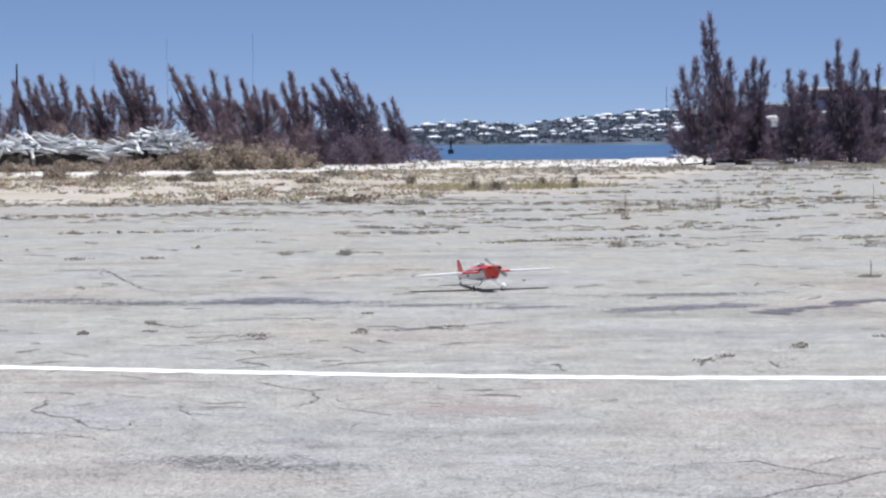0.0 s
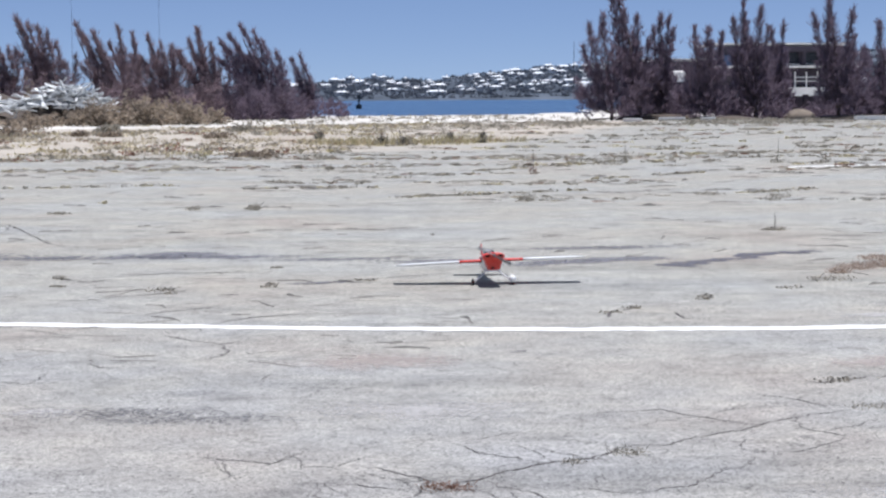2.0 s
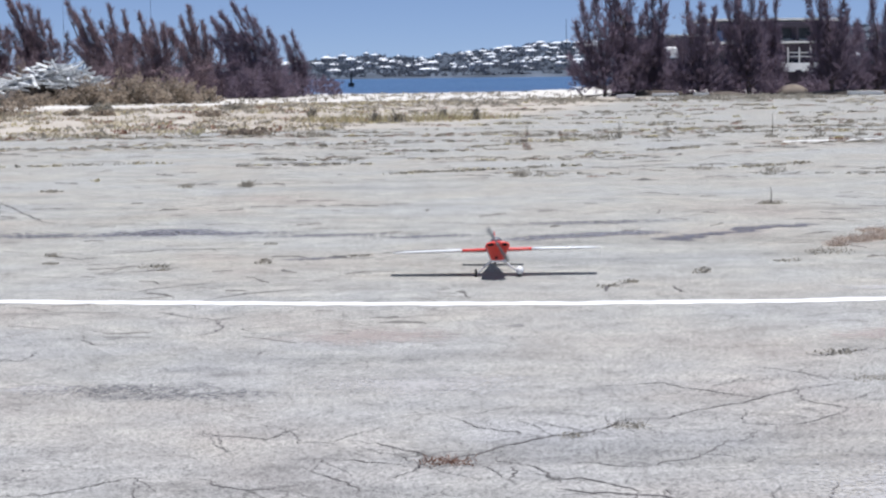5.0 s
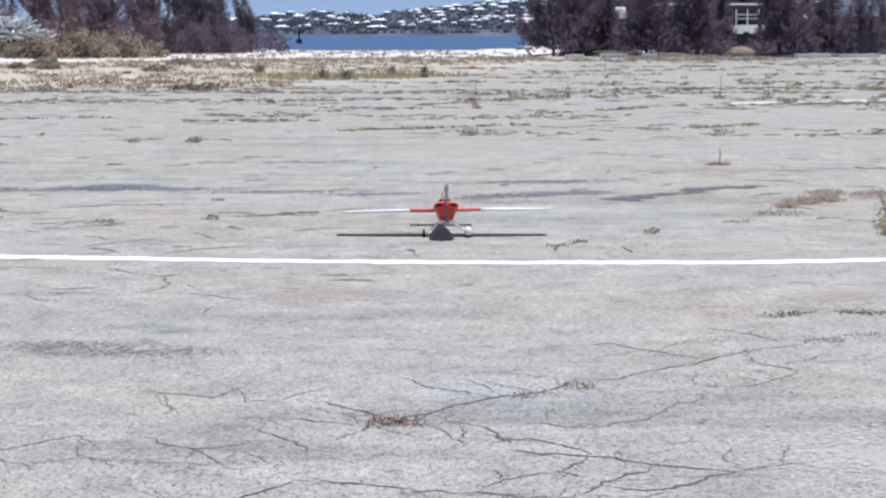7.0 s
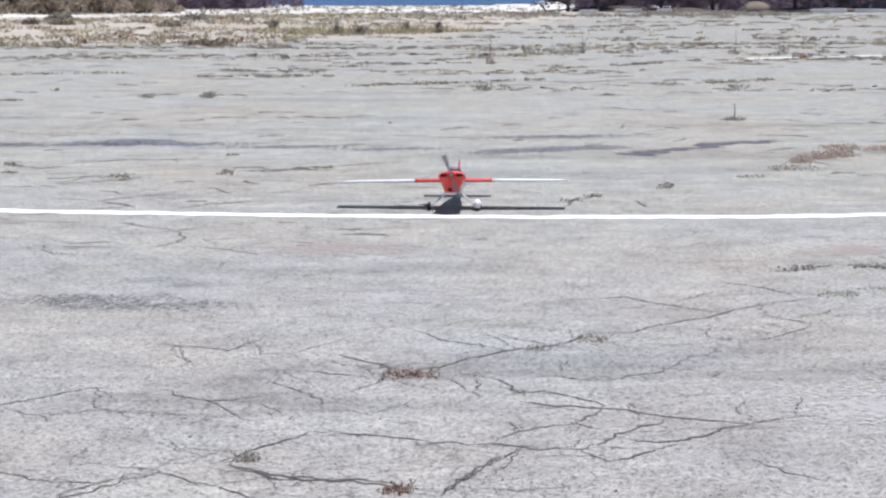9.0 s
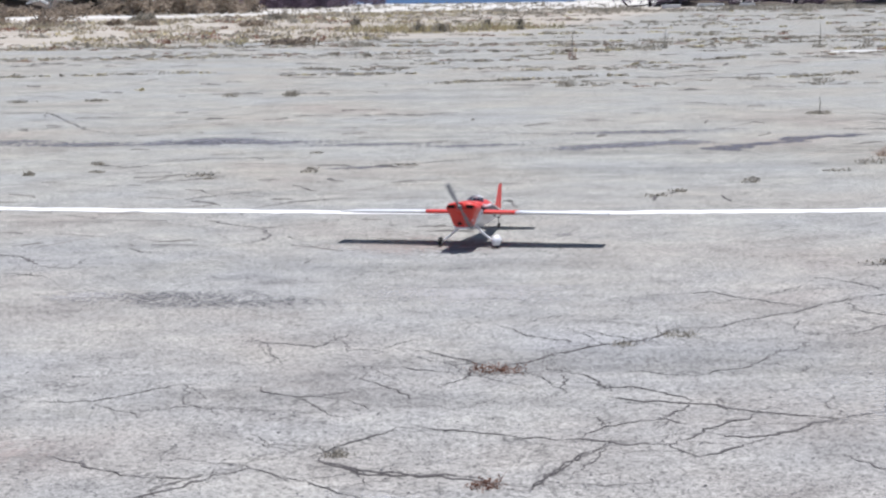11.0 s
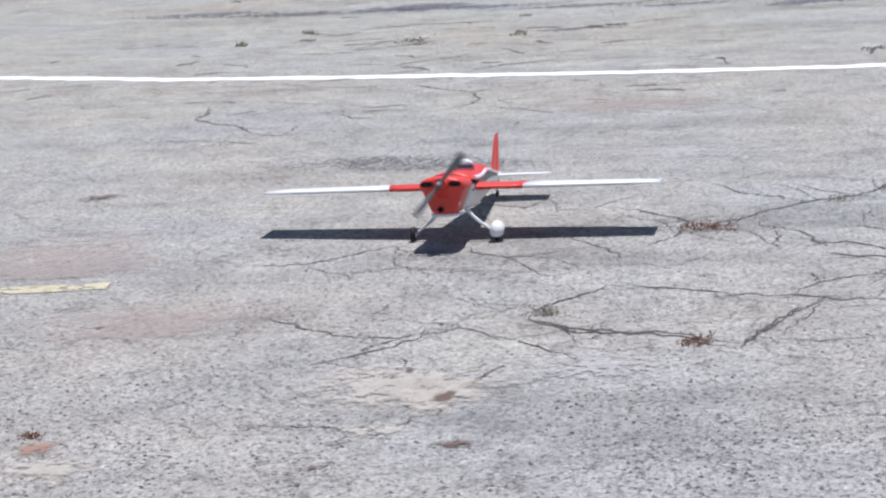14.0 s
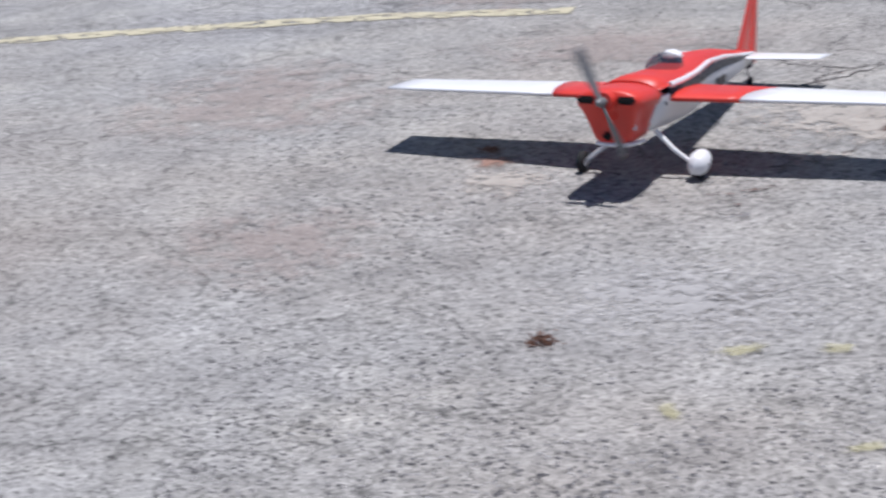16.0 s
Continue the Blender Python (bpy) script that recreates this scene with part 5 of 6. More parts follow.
for x, y, dark, lean, plumes in (
        (-36.4, 142, 0, -0.4, ((-0.8, 6.3, 0.17), (0.2, 6.6, 0.17), (1.0, 5.6, 0.18), (0.2, 4.0, 0.3))),
        (-33.6, 140, 0, -0.4, ((-0.9, 5.8, 0.17), (0.0, 6.4, 0.17), (0.9, 6.0, 0.17), (0.3, 4.0, 0.3))),
        (-31.0, 143, 0, -0.4, ((-0.7, 6.0, 0.16), (0.3, 6.2, 0.15), (1.0, 5.6, 0.18), (0.2, 4.0, 0.3))),
        (-28.5, 141, 0, -0.4, ((-0.7, 6.4, 0.17), (0.1, 5.7, 0.16), (0.8, 6.4, 0.17), (-1.3, 5.2, 0.15), (0.3, 4.2, 0.3))),
        (-25.5, 142, 0, -0.3, ((-1.1, 5.6, 0.16), (-0.1, 5.5, 0.16), (0.8, 5.2, 0.16), (0.0, 4.2, 0.3))),
        (-22.7, 141, 0, -0.8, ((-1.3, 7.5, 0.18), (-0.9, 6.7, 0.2), (-0.4, 6.9, 0.18), (0.2, 6.7, 0.18), (0.9, 6.3, 0.17), (1.5, 5.5, 0.16), (-1.2, 5.0, 0.2), (0.3, 4.6, 0.32))),
        (-18.4, 140, 0, -0.9, ((-1.2, 6.9, 0.16), (-0.6, 6.0, 0.17), (0.1, 6.3, 0.15), (0.4, 5.0, 0.2), (-0.4, 4.2, 0.28))),
        (-16.6, 142, 0, -0.2, ((-0.2, 6.6, 0.14), (0.8, 6.3, 0.10), (-0.9, 5.5, 0.15), (0.2, 4.4, 0.26))),
        (-14.0, 141, 0, -0.2, ((-0.6, 6.0, 0.13), (0.4, 5.6, 0.13), (1.2, 5.3, 0.14), (-0.2, 4.5, 0.26))),
        (-11.3, 142, 0, -0.2, ((0.25, 6.5, 0.15), (-0.4, 5.7, 0.15), (1.2, 5.4, 0.15), (-1.2, 4.9, 0.16), (0.2, 4.5, 0.28))),
        (-6.4, 141, 1, -1.0, ((-1.4, 6.7, 0.18), (-2.3, 6.1, 0.17), (-2.9, 5.6, 0.16), (-0.5, 6.3, 0.18), (0.2, 5.5, 0.2), (1.1, 4.8, 0.2), (-1.6, 5.0, 0.26), (-3.2, 4.4, 0.2), (-0.4, 4.4, 0.32), (0.9, 3.8, 0.3), (-2.0, 3.6, 0.34))),
        (-3.7, 143, 1, -0.2, ((0.05, 4.6, 0.15), (-0.6, 4.3, 0.17), (0.7, 3.0, 0.17), (-0.3, 3.2, 0.24))),
        (-8.6, 144, 1, -0.6, ((-0.7, 5.2, 0.18), (0.3, 5.0, 0.2), (1.2, 4.6, 0.22), (0.2, 3.8, 0.32)))):
    more = tuple((k * 0.62 + 0.3 * math.sin(x * 7 + k), 5.3 * (0.78 + 0.16 * math.sin(x * 3 + 2.6 * k)), 0.20) for k in range(-3, 4))
    plumes = tuple((a - 0.8, h, f) for a, h, f in plumes) + more * (1 - dark)
    plume_tree(x + 0.8, y, plumes, M_NEEDLE if dark else M_NEEDLE_DRY, LABEL_L, GROUP_L, 420 if dark else 160, 2.8 if dark else 2.0, lean - 0.5, 1.0, 0.85)


# ---- scrub, earth mound and debris heap ----
def build_mound():
    bm = bmesh.new()
    bmesh.ops.create_grid(bm, x_segments=60, y_segments=18, size=1.0)
    for v in bm.verts:
        u, w = v.co.x, v.co.y
        h = max(0.0, 1 - u * u) ** 0.8 * max(0.0, 1 - w * w)
        v.co = Vector((-26 + 12.5 * u, 128 + 6 * w, -0.1 + h * (1.9 + 1.0 * noise.noise((u * 4, w * 2, 8))) + 0.25 * h * noise.noise((u * 15, w * 9, 2))))
    for f in bm.faces:
        f.smooth = True
    tagged(part("earth_mound", bm, M_EARTH, None), "long low mound of brown earth under the debris", "mound")


build_mound()


def debris_heap(x, y, rx, ry, height, count, seed):
    rng = random.Random(seed)
    root = thing("debris_heap", "tangled heap of bleached white boards and pipes", "debris heap", (x, y, 0), group="debris heaps on the mound")
    shapes = []
    for sx, sy, sz in ((1.9, 0.14, 0.06), (1.3, 0.22, 0.06), (2.2, 0.09, 0.09), (0.8, 0.45, 0.05), (1.6, 0.11, 0.11)):
        me = bpy.data.meshes.new("board")
        bm = box(sx, sy, sz, (0, 0, -sz / 2), 0.012)
        bm.to_mesh(me)
        bm.free()
        me.materials.append(M_BOARD)
        shapes.append(me)
    for _ in range(count):
        u, w = rng.uniform(-1, 1), rng.uniform(-1, 1)
        z = 0.9 + 1.3 * height * max(0, 1 - u * u) ** 0.6 * max(0, 1 - w * w) ** 0.5 * rng.uniform(0.35, 1.0)
        ob = new("board", rng.choice(shapes))
        ob.parent = root
        ob.matrix_basis = pose(u * rx, w * ry, z, rng.uniform(-18, 18), rng.gauss(0, 13) if rng.random() < 0.88 else rng.gauss(0, 32), rng.gauss(0, 28) if rng.random() < 0.6 else rng.uniform(0, 180))
    # the heap's core, earth and rubble
    bm = bmesh.new()
    bmesh.ops.create_icosphere(bm, subdivisions=3, radius=1.0, matrix=Matrix.Diagonal((rx, ry * 0.9, height * 0.55 + 0.6, 1)))
    for v in bm.verts:
        v.co *= 1 + 0.25 * noise.noise(v.co * 0.9)
    part("rubble_core", bm, M_EARTH, root, "brown earth and rubble under the boards")


debris_heap(-24.3, 117, 3.9, 1.8, 0.95, 260, 1)
debris_heap(-17.4, 117.5, 2.6, 1.6, 1.25, 210, 2)

for x, y, r, h, n in ((-27.2, 110, 0.9, 1.5, 1000), (-21.5, 111, 2.4, 0.7, 2600), (-18.2, 112, 2.2, 0.85, 2600), (-14.8, 113, 2.4, 1.8, 3200), (-12.0, 114, 2.2, 1.9, 3000), (-9.8, 116, 1.8, 1.6, 2200), (-8.4, 119, 1.2, 1.1, 1200),
                      (-24.6, 110, 1.8, 0.6, 1600), (-16.6, 117, 2.0, 1.9, 2200), (-13.4, 119, 2.2, 2.2, 2400), (-30.5, 112, 2.0, 1.2, 1600), (-20.5, 127, 3.0, 3.0, 2600), (-25.0, 128, 3.2, 3.2, 2800), (-29.5, 128, 3.0, 2.8, 2400), (-11.0, 122, 2.0, 1.9, 2000)):
    shrub("scrub_bush", x, y, r, h, n, 0.17, M_SCRUB, "brown dry scrub bush below the trees", 4, ry=r * 0.7)
for x, y, r, h in ((-19.5, 82, 0.9, 0.7), (-16.8, 84, 0.8, 0.8), (-14.2, 81, 1.0, 0.6), (-11, 88, 0.8, 0.5), (-5.2, 92, 0.9, 0.4), (-22, 86, 1.2, 0.7)):
    shrub("scrub_bush", x, y, r, h, 700, 0.13, M_SCRUB if x < -12 else M_WEED, "low brown scrub bush in the dry grass", 3)
for x, y, r, h in ((-11.3, 81, 0.5, 0.32), (-9.9, 80, 0.7, 0.28), (-5.2, 76, 0.8, 0.3), (-23.0, 95, 1.2, 0.6), (-16.0, 97, 1.3, 0.7), (-2.6, 52, 0.9, 0.16)):
    shrub("scrub_bush", x, y, r, h, 520, 0.11, M_SCRUB, "low brown scrub in the dry grass", 3, ry=r * 0.5)
shrub("dark_bush", -26.9, 108, 0.75, 1.35, 1300, 0.16, M_NEEDLE, "small dark rounded evergreen bush", 3)
for k in range(19):
    x = -36.5 + 1.75 * k
    shrub("thicket", x, 139.0 + 1.5 * math.sin(k * 2.1), 2.0, 3.7 + 0.7 * math.sin(k * 1.7), 6000, 0.10, M_NEEDLE_DRY if x < -10 else M_NEEDLE, "browned leafy thicket below the casuarinas", 4, ry=1.4)
# undergrowth at the foot of the trees
for x, y, r, h in ((20.2, 128, 1.7, 1.9), (22.2, 127.5, 1.6, 1.7), (24.8, 127, 1.9, 2.2), (26.0, 128, 1.8, 2.0), (28.2, 127, 1.6, 1.4), (30.8, 127.5, 1.8, 1.3), (19.0, 129, 1.6, 1.2), (22.0, 131, 2.2, 2.0), (25.5, 128, 2.0, 1.9), (28.6, 130, 2.2, 2.0), (31.8, 128, 1.8, 1.8), (35.0, 133, 2.4, 1.9), (38.5, 134, 2.4, 1.8), (42, 137, 2.2, 1.3), (-6.5, 150, 2.6, 1.4), (-9.5, 149, 2.6, 2.0), (-12, 147, 2.6, 2.0), (-5.4, 142, 1.9, 2.4), (-3.9, 143, 1.3, 1.5), (-7.2, 141, 2.0, 2.6)):
    shrub("undergrowth", x, y, r, h, 2600, 0.10, M_NEEDLE, "dark brown undergrowth at the foot of the casuarinas", 3)


# ---- ruined building, blocks, masts ----
def build_block():
    root = thing("ruined_building", "derelict two-storey flat-roofed concrete building with white slabs", "building", (32.0, 170, 0))
    part("wall", box(11.6, 8, 5.7, (6.4, 4.4, 0)), M_WALL, root, "stained grey concrete wall, shade darkened into its colour")
    part("roof", box(12.4, 10, 0.18, (6.3, 4.0, 6.0), 0.03), M_SLAB, root, "white flat roof slab")
    part("floor_slab", box(12.4, 2.6, 0.17, (6.3, -0.9, 3.98), 0.03), M_SLAB, root, "white balcony slab")
    part("floor_slab", box(5.0, 2.4, 0.9, (7.6, -1.2, 1.35), 0.03), M_SLAB, root, "white porch parapet")
    part("fascia", box(12, 0.25, 0.5, (6.3, -0.75, 5.40), 0.02), M_WALL, root)
    for k in range(7):
        x = 0.9 + k * 1.8
        part("post", box(0.22, 0.22, 1.26, (x, -0.75, 4.15), 0.02), M_WALL, root)
        if k < 6:
            win = part("window", box(1.25, 0.06, 1.0, (x + 0.9, 0.36, 4.35)), M_DARK, root, "dark empty window opening")
            part("frame", box(1.35, 0.05, 0.07, (x + 0.9, 0.31, 4.28)), M_SLAB, win)
    for k in range(5):
        x = 1.8 + k * 2.2
        part("window", box(1.5, 0.06, 1.6, (x, 0.36, 0.9)), M_DARK, root, "dark empty window opening")
    part("rail", box(2.2, 0.06, 0.08, (8.0, -2.0, 2.75)), M_SLAB, root)
    part("rail", box(2.2, 0.06, 0.08, (8.0, -2.0, 3.1)), M_SLAB, root)
    for k in range(3):
        part("rail_post", box(0.1, 0.1, 1.35, (7.0 + k, -2.0, 2.25)), M_SLAB, root)
    part("panel", box(1.4, 0.1, 1.1, (1.6, -0.95, 4.0)), M_BLUE, root, "blue sheet panel")
    wing = thing("low_building", "low derelict concrete wing with a white roof edge", "building", (26.0, 172, 0))
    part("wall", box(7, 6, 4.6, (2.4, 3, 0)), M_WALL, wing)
    part("roof", box(8.4, 7.4, 0.10, (2.4, 3, 4.75), 0.03), M_SLAB, wing, "white roof edge")
    for k in range(3):
        part("window", box(1.2, 0.06, 1.2, (0.4 + 2 * k, -0.03, 2.6)), M_DARK, wing, "dark empty window opening")
    right = thing("low_building", "low derelict concrete shed with dark openings", "building", (49.0, 172, 0))
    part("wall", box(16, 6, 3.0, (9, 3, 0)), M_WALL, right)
    part("roof", box(17, 7.4, 0.10, (9, 3, 3.0), 0.03), M_SLAB, right)
    for k in range(5):
        part("opening", box(1.8, 0.06, 1.6, (2.5 + 3 * k, -0.03, 0.4)), M_DARK, right, "dark open doorway")


build_block()
hut = thing("white_tank", "white-painted water tank on a plinth among the trees", "tank", (27.3, 160, 0))
part("plinth", box(2.0, 1.6, 2.7, (0, 0, 0), 0.05), M_WALL, hut)
part("tank", tube(((0, 0, 2.7), (0, 0, 3.5), (0, 0, 3.65)), (0.62, 0.62, 0.3), 20), M_SLAB, hut)
for x, y, l in ((17.1, 116.4, 1.1), (20.2, 120.6, 1.6), (22.6, 121.2, 0.9), (33.2, 121.5, 2.2), (36.4, 122, 2.6), (41, 123, 3.0)):
    ob = part("concrete_block", box(l, 0.6, 0.25, (0, 0, 0), 0.03), M_SLAB, None)
    ob.location = (x, y, -0.02)
    tagged(ob, "long white concrete kerb block at the edge of the runway", "block", "kerb blocks")


wall = thing("boundary_wall", "low dark weathered concrete wall behind the trees", "wall", (34.5, 131, 0))
part("wall", box(11.5, 0.25, 1.4, (0, 0, 0), 0.02), M_WALL, wall)
part("coping", box(11.6, 0.35, 0.10, (0, 0, 1.4), 0.02), M_WALL, wall)
for k in range(6):
    part("pier", box(0.35, 0.42, 1.62, (-5.6 + 2.24 * k, 0, 0), 0.03), M_WALL, wall)


def heap(x, y, rx, h, material, name, label, ry=1.2):
    bm = bmesh.new()
    bmesh.ops.create_icosphere(bm, subdivisions=3, radius=1.0, matrix=Matrix.Diagonal((rx, ry, h, 1)))
    for v in bm.verts:
        v.co *= 1 + 0.2 * noise.noise(v.co * 1.1 + Vector((x, y, 0)))
    for f in bm.faces:
        f.smooth = True
    ob = part(name, bm, material, None)
    ob.location = (x, y, 0)
    tagged(ob, label, "heap")


heap(29.6, 126.4, 1.0, 0.65, M_SANDHEAP, "sand_heap", "small rounded heap of tan sand")
heap(24.2, 124.5, 2.2, 0.28, M_EARTH, "earth_heap", "low heap of dark earth under the trees")
heap(33.5, 125, 4.0, 0.25, M_EARTH, "earth_heap", "low heap of dark earth under the trees")
heap(20.5, 127, 3.0, 0.4, M_EARTH, "earth_heap", "low heap of dark earth under the trees")
log = thing("dead_branch", "grey dead branch leaning from the sand", "branch", (15.6, 126, 0))
part("limb", tube(((0.15, 0, -0.05), (-0.1, 0, 0.25), (-0.45, 0, 0.62)), (0.07, 0.06, 0.03), 7), M_BARK, log)
part("limb", tube(((0.1, 0, 0.02), (1.2, 0.2, 0.1), (2.4, 0.3, 0.3)), (0.07, 0.05, 0.03), 7), M_BARK, log)


def mast(x, y, height, radius, label):
    root = thing("mast", label, "mast", (x, y, 0), group="masts beyond the trees")
    part("pole", tube(((0, 0, 0), (0, 0, height * 0.6), (0, 0, height)), (radius, radius * 0.8, radius * 0.5), 8), M_BUOY, root)
    part("foot", tube(((0, 0, 0), (0, 0, 0.5)), (radius * 2, radius * 1.5), 8), M_WALL, root)


mast(-33.0, 150, 7.8, 0.13, "dark weathered wooden pole behind the trees")
mast(-32.0, 225, 13.7, 0.022, "thin grey radio mast far behind the trees")
mast(-22.0, 225, 14.2, 0.022, "thin grey radio mast far behind the trees")
mast(-40.5, 225, 11.0, 0.02, "thin grey radio mast far behind the trees")
mast(130.0, 1120, 33.0, 0.22, "thin radio mast on the far hill")


# ---- channel marker ----
buoy = thing("channel_marker", "dark steel channel marker standing in the water", "channel marker", (1.47, 338, -0.5))
part("base", tube(((0, 0, -0.5), (0, 0, 0.75)), (0.55, 0.5), 14), M_BUOY, buoy)
part("post", tube(((0, 0, 0.75), (0, 0, 1.9)), (0.16, 0.14), 10), M_BUOY, buoy)
part("lantern", tube(((0, 0, 1.9), (0, 0, 2.4), (0, 0, 2.5)), (0.26, 0.26, 0.08), 12), M_BUOY, buoy)


# ---- far shore: hill and white-roofed houses ----
def ridge(x):
    """Height of the far ridge."""
    pts = ((-400, 5), (-140, 7), (-20, 9.5), (22, 12.4), (50, 11), (70, 14.2), (134, 19.2), (190, 21.4), (300, 28), (420, 32), (700, 26))
    for (a, za), (b, zb) in zip(pts, pts[1:]):
        if a <= x <= b:
            f = (x - a) / (b - a)
            return za + (zb - za) * f * f * (3 - 2 * f)
    return 12.0


def build_hill():
    verts, faces = [], []
    xs = np.linspace(-400, 700, 221)
    fs = np.linspace(0, 1, 22)
    for f in fs:
        for x in xs:
            y = 1092 + 190 * f + 10 * noise.noise((x * 0.012, 0, 0)) * (1 - f)
            rise = min(1, f / 0.75) ** 0.75 if f < 0.75 else 1 - (f - 0.75) * 0.8
            z = -0.8 + (ridge(float(x)) * 1.08) * rise + (1.6 * noise.noise((x * 0.03, y * 0.03, 0)) + 0.9 * noise.noise((x * 0.12, y * 0.1, 4))) * min(1, f * 4)
            verts.append((float(x), float(y), z))
    n = len(xs)
    for j in range(len(fs) - 1):
        for i in range(n - 1):
            a = j * n + i
            faces.append((a, a + 1, a + n + 1, a + n))
    hill = mesh_ob("far_hill", verts, faces, M_HILL, "low wooded hill across the water, haze in its colour", "hill", kind="structure", smooth=True)
    return hill, verts, n


HILL, HILL_VERTS, HILL_N = build_hill()


def house(width, depth, height, roof_high):
    root = thing("house", "pale house with a stepped white lime roof on the hillside", "house", group="houses on the far hill")
    part("wall", box(width, depth, height + 2, (0, 0, -2)), M_HOUSE, root)
    bm = bmesh.new()
    w, d = width / 2 + 0.2, depth / 2 + 0.2
    r = max(0.2, w - d)
    lo = [bm.verts.new((sx * w, sy * d, height)) for sx, sy in ((-1, -1), (1, -1), (1, 1), (-1, 1))]
    eave = [bm.verts.new((v.co.x, v.co.y, height + 0.25)) for v in lo]
    top = [bm.verts.new((-r, 0, height + roof_high)), bm.verts.new((r, 0, height + roof_high))]
    for i in range(4):
        bm.faces.new((lo[i], lo[(i + 1) % 4], eave[(i + 1) % 4], eave[i]))
    bm.faces.new((eave[0], eave[1], top[1], top[0]))
    bm.faces.new((eave[1], eave[2], top[1]))
    bm.faces.new((eave[2], eave[3], top[0], top[1]))
    bm.faces.new((eave[3], eave[0], top[0]))
    bm.faces.new(lo[::-1])
    roof = part("roof", bm, M_ROOF, root, "white lime-washed hip roof")
    part("chimney", box(0.8, 0.8, 1.6, (w * 0.4, 0, height + roof_high * 0.5)), M_ROOF, roof)
    n = max(2, int(width / 3))
    for k in range(n):
        part("window", box(1.0, 0.1, 1.1, (-width / 2 + (k + 0.5) * width / n, -depth / 2 - 0.04, height * 0.45)), M_DARK, root)
    return root


HOUSES = [house(5, 4, 1.8, 1.0), house(8, 4.5, 1.9, 1.2), house(4.5, 4, 3.0, 0.9), house(11, 5, 2.0, 1.2)]
rng = random.Random(12)
spots = []
for tries in range(3000):
    if len(spots) > 250:
        break
    x = rng.uniform(-60, 330)
    j = rng.choice((3, 4, 5, 6, 7, 8, 9, 10, 11, 12, 13, 14, 15))
    crowd = 0.55 + noise.noise((x * 0.02, j * 0.25, 3)) + (0.35 if j > 12 else 0) - (0.35 if x < 15 and j < 10 else 0)
    if rng.random() > crowd:
        continue
    i = int((x + 400) / 5)
    vx, vy, vz = HILL_VERTS[j * HILL_N + i]
    if any(abs(vx - a) < 4 and abs(vy - b) < 9 for a, b, c in spots):
        continue
    spots.append((vx, vy, vz))
    k = rng.choice((0, 0, 1, 1, 2, 3))
    m = pose(vx, vy, vz + rng.uniform(-1.0, 1.0), 0, 0, rng.uniform(-40, 40))
    if len(spots) <= 4:
        HOUSES[len(spots) - 1].matrix_basis = m @ Matrix.Diagonal((0.7, 0.7, 0.7, 1))
    else:
        ob = copy_thing(HOUSES[k], m)
        s = rng.uniform(0.42, 0.95)
        ob.scale = (s * rng.uniform(0.8, 1.2), s, s * rng.uniform(0.8, 1.25))


def hillside_trees():
    """Trees over the whole hillside, and in front of each house."""
    rng = random.Random(77)
    chunks = []
    for _ in range(3000):
        x = rng.uniform(-160, 340)
        j = rng.randrange(1, 18)
        px, py, pz = HILL_VERTS[j * HILL_N + min(HILL_N - 1, int((x + 400) / 5))]
        chunks.append(leafy(rng, x, py, pz - 0.5, rng.uniform(1.6, 3.8), 2.2, rng.uniform(1.4, 3.4), 20, 1.4))
    for x, y, z in spots:
        for _ in range(4):
            chunks.append(leafy(rng, x + rng.uniform(-6, 6), y - rng.uniform(4, 7), z - 1.4, rng.uniform(1.5, 2.8), 1.5, rng.uniform(2.0, 4.0), 30, 1.2))
    v, f = gather(chunks)
    mesh_ob("hillside_trees", v, f, M_HILLTREE, "dark trees covering the far hillside, haze in their colour", "trees", kind="stuff")


hillside_trees()


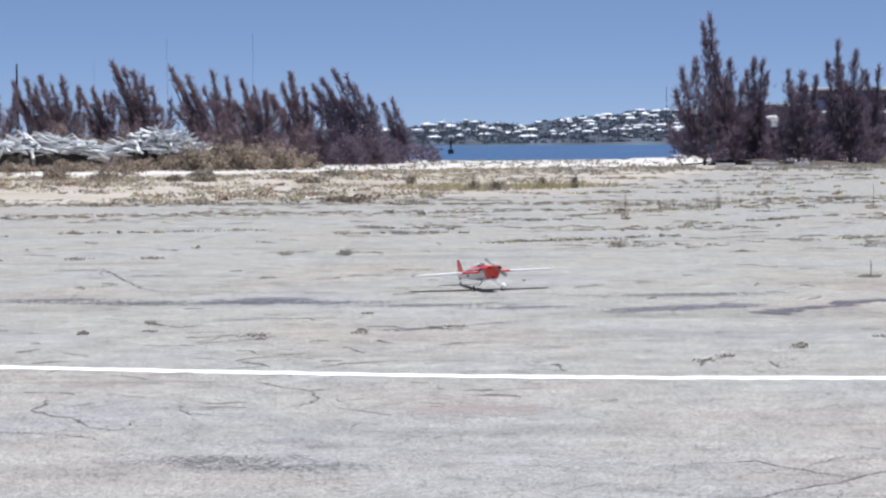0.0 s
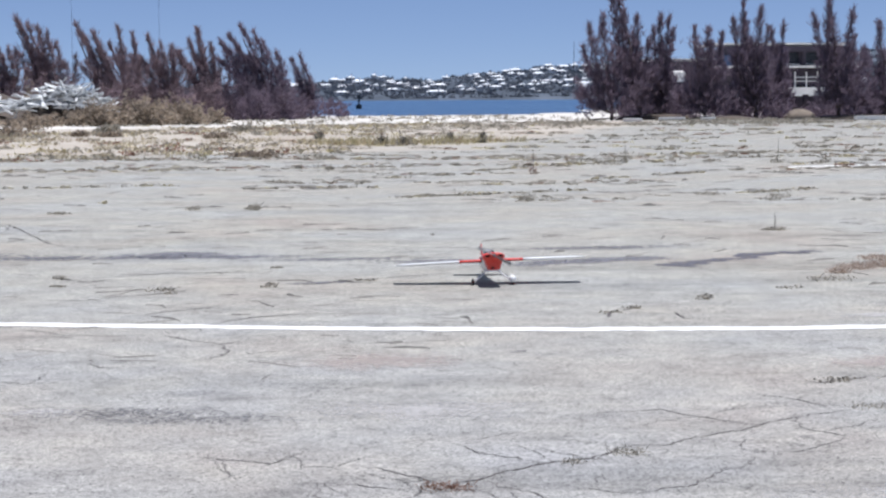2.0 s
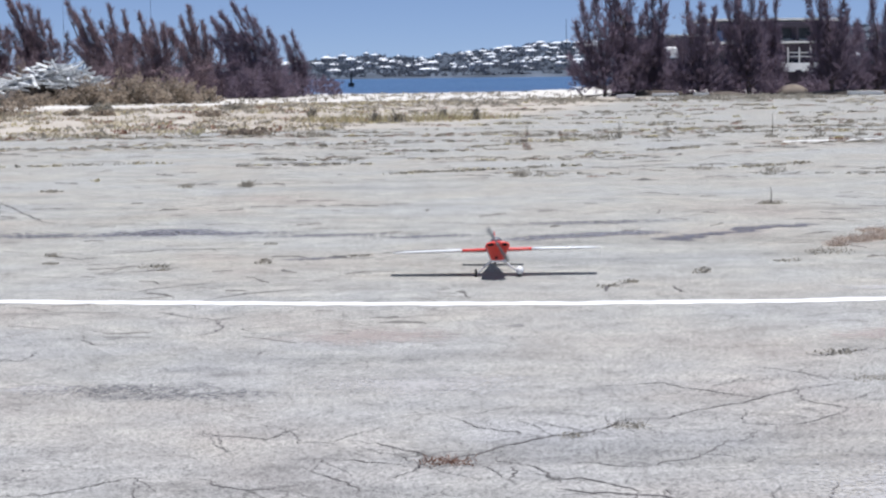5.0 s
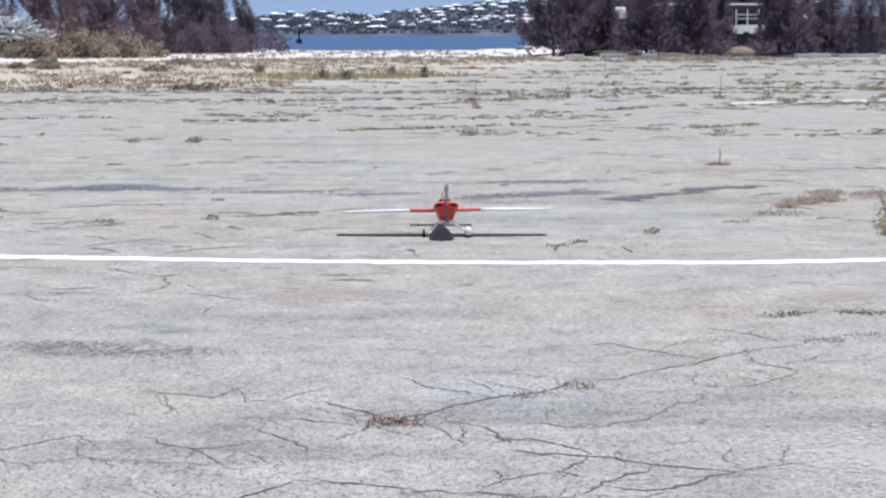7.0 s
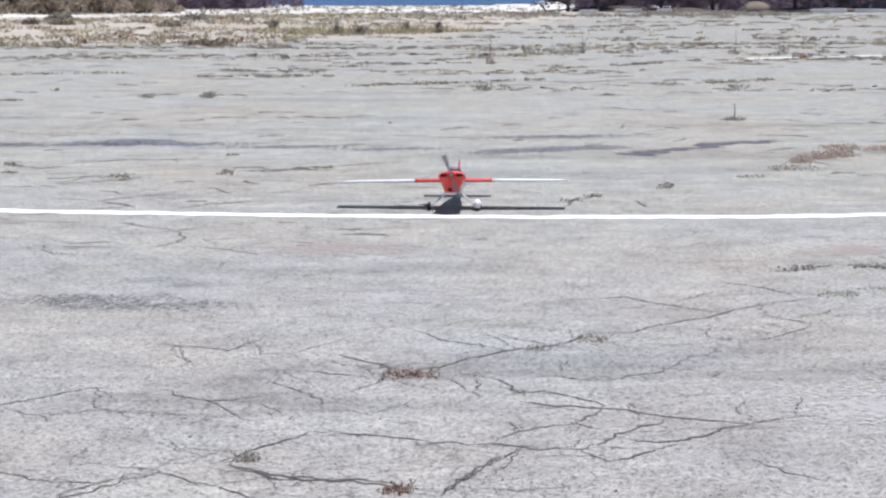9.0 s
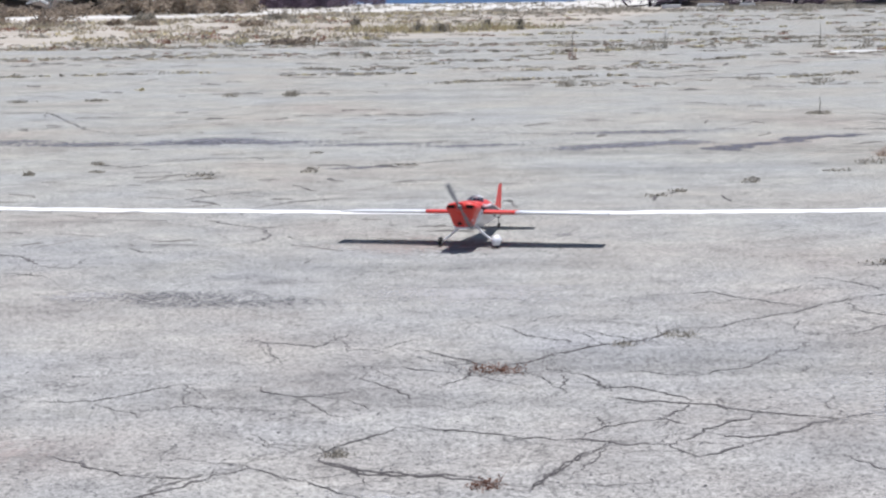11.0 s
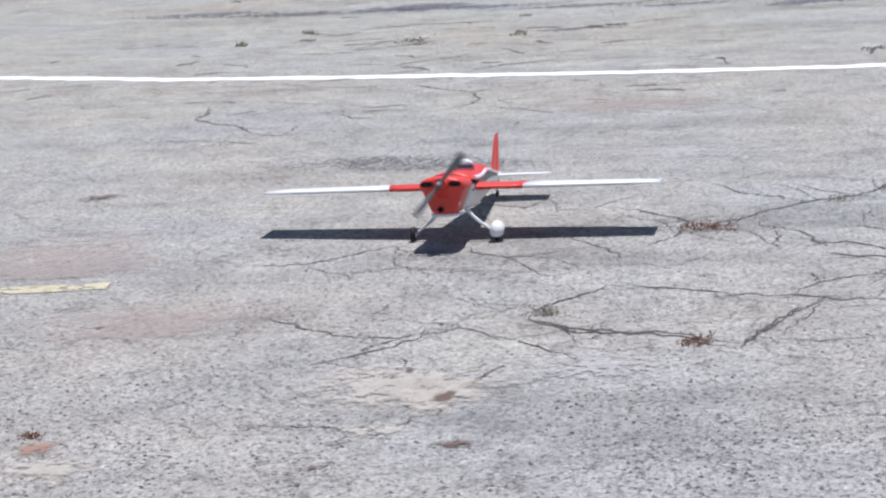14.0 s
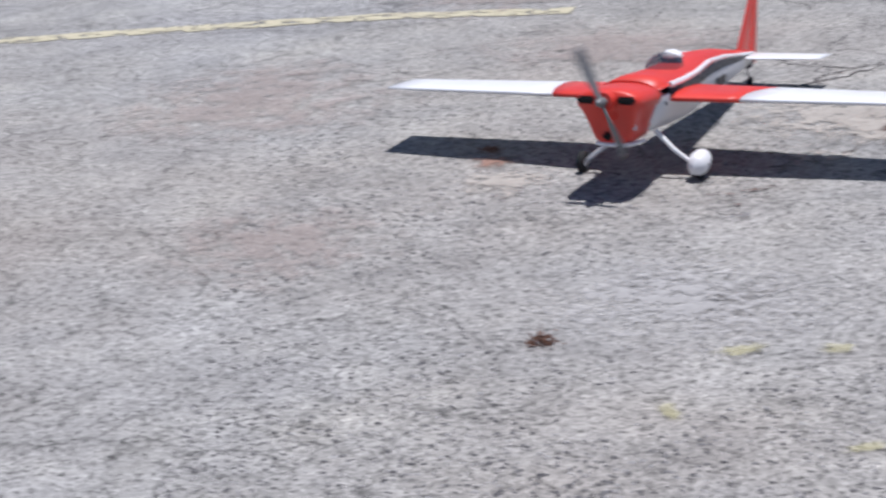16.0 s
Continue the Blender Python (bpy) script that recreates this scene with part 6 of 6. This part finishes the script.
# ---- what moves ----
def motions():
    """The aeroplane rolls towards the camera, its wheels turn, its propeller spins."""
    # seconds, place on the ground, heading in degrees (0 faces the camera's side)
    course = (
        (0.0, 0.489, 20.64, 17.5), (0.5, 0.882, 19.15, 11.0), (1.0, 1.026, 17.94, 4.0), (1.5, 1.131, 17.10, 3.2), (2.0, 1.184, 16.11, 1.2), (2.5, 1.203, 15.38, -1.8), (3.0, 1.184, 14.95, -2.8),
        (3.5, 1.172, 14.80, -3.2), (5.0, 1.152, 14.75, -3.2), (5.5, 1.146, 14.72, -3.0), (6.0, 1.142, 14.70, -3.0), (6.5, 1.139, 14.66, -3.0), (7.0, 1.134, 14.60, -3.0), (7.5, 1.115, 14.43, -3.2), (8.0, 1.089, 14.17, -3.4), (8.2, 1.080, 14.05, -3.8),
        (10.5, 0.595, 11.81, -13.4), (11.0, 0.419, 11.32, -13.9), (11.5, 0.220, 10.72, -14.3), (12.0, -0.004, 10.08, -13.0), (12.5, -0.193, 9.455, -10.5), (13.0, -0.345, 8.796, -9.5), (13.5, -0.495, 8.144, -8.3), (14.0, -0.620, 7.563, -6.9), (14.5, -0.731, 6.953, -6.0),
        (15.0, -0.845, 6.288, -6.2), (15.5, -0.978, 5.572, -6.2), (15.7, -1.028, 5.311, -6.3), (15.9, -1.088, 5.012, -6.9), (16.0, -1.111, 4.842, -7.4))
    # its lean over the uneven ground, in degrees
    lean_at, leans = (0, 1.5, 2, 2.5, 3, 5.5, 8.2, 10.5, 12, 12.5, 13, 13.5, 14, 14.5, 15, 15.5, 16), (1.5, 1.5, 2.1, 1.8, 1.5, 0.9, 0.9, 0.3, 0.0, 0.0, -0.7, 0.4, 0.9, -1.0, 0.0, 0.6, 0.4)
    # heading 0 faces -y: the model's own nose points to +y
    walk(PLANE, [(t, pose(x, y, 0, 0, float(np.interp(t, lean_at, leans)), 180 + h)) for t, x, y, h in course])

    # the propeller: its blade's slant at each half second, and fast whole turns between
    slants = (-50, -5, 50, 110, 120, 0, -25, 30, 70, 10, -30, 25, 90, 25, 0, 0, 10, 60, -20, 30, 80, -50, -30, -35, -80, -5, -40, 12, 40, -50, 38, 42, -25)
    axis = Matrix.Translation(HUB) @ pose(0, 0, 0, TILT, 0, 0)
    rows, total = [(0.0, axis @ pose(0, 0, 0, 0, -slants[0], 0))], slants[0]
    for k in range(1, 33):
        step = 1080 + (slants[k] - total) % 180
        for i in range(1, 16):
            rows.append((0.5 * (k - 1) + i / 30, axis @ pose(0, 0, 0, 0, -(total + step * i / 15), 0)))
        total += step
    walk(PROP, rows)

    # wheels roll with the ground that passes under them
    ts = [k / FPS for k in range(int(16 * FPS) + 1)]
    xs = np.interp(ts, [c[0] for c in course], [c[1] for c in course])
    ys = np.interp(ts, [c[0] for c in course], [c[2] for c in course])
    for wheel, x in WHEELS:
        turned, spin = 0.0, []
        for k, t in enumerate(ts):
            if k:
                turned -= min(80.0, math.degrees(math.hypot(xs[k] - xs[k - 1], ys[k] - ys[k - 1]) / 0.031))
            spin.append((t, pose(x, 0, 0.031, turned, 0, 0)))
        walk(wheel, spin)


motions()
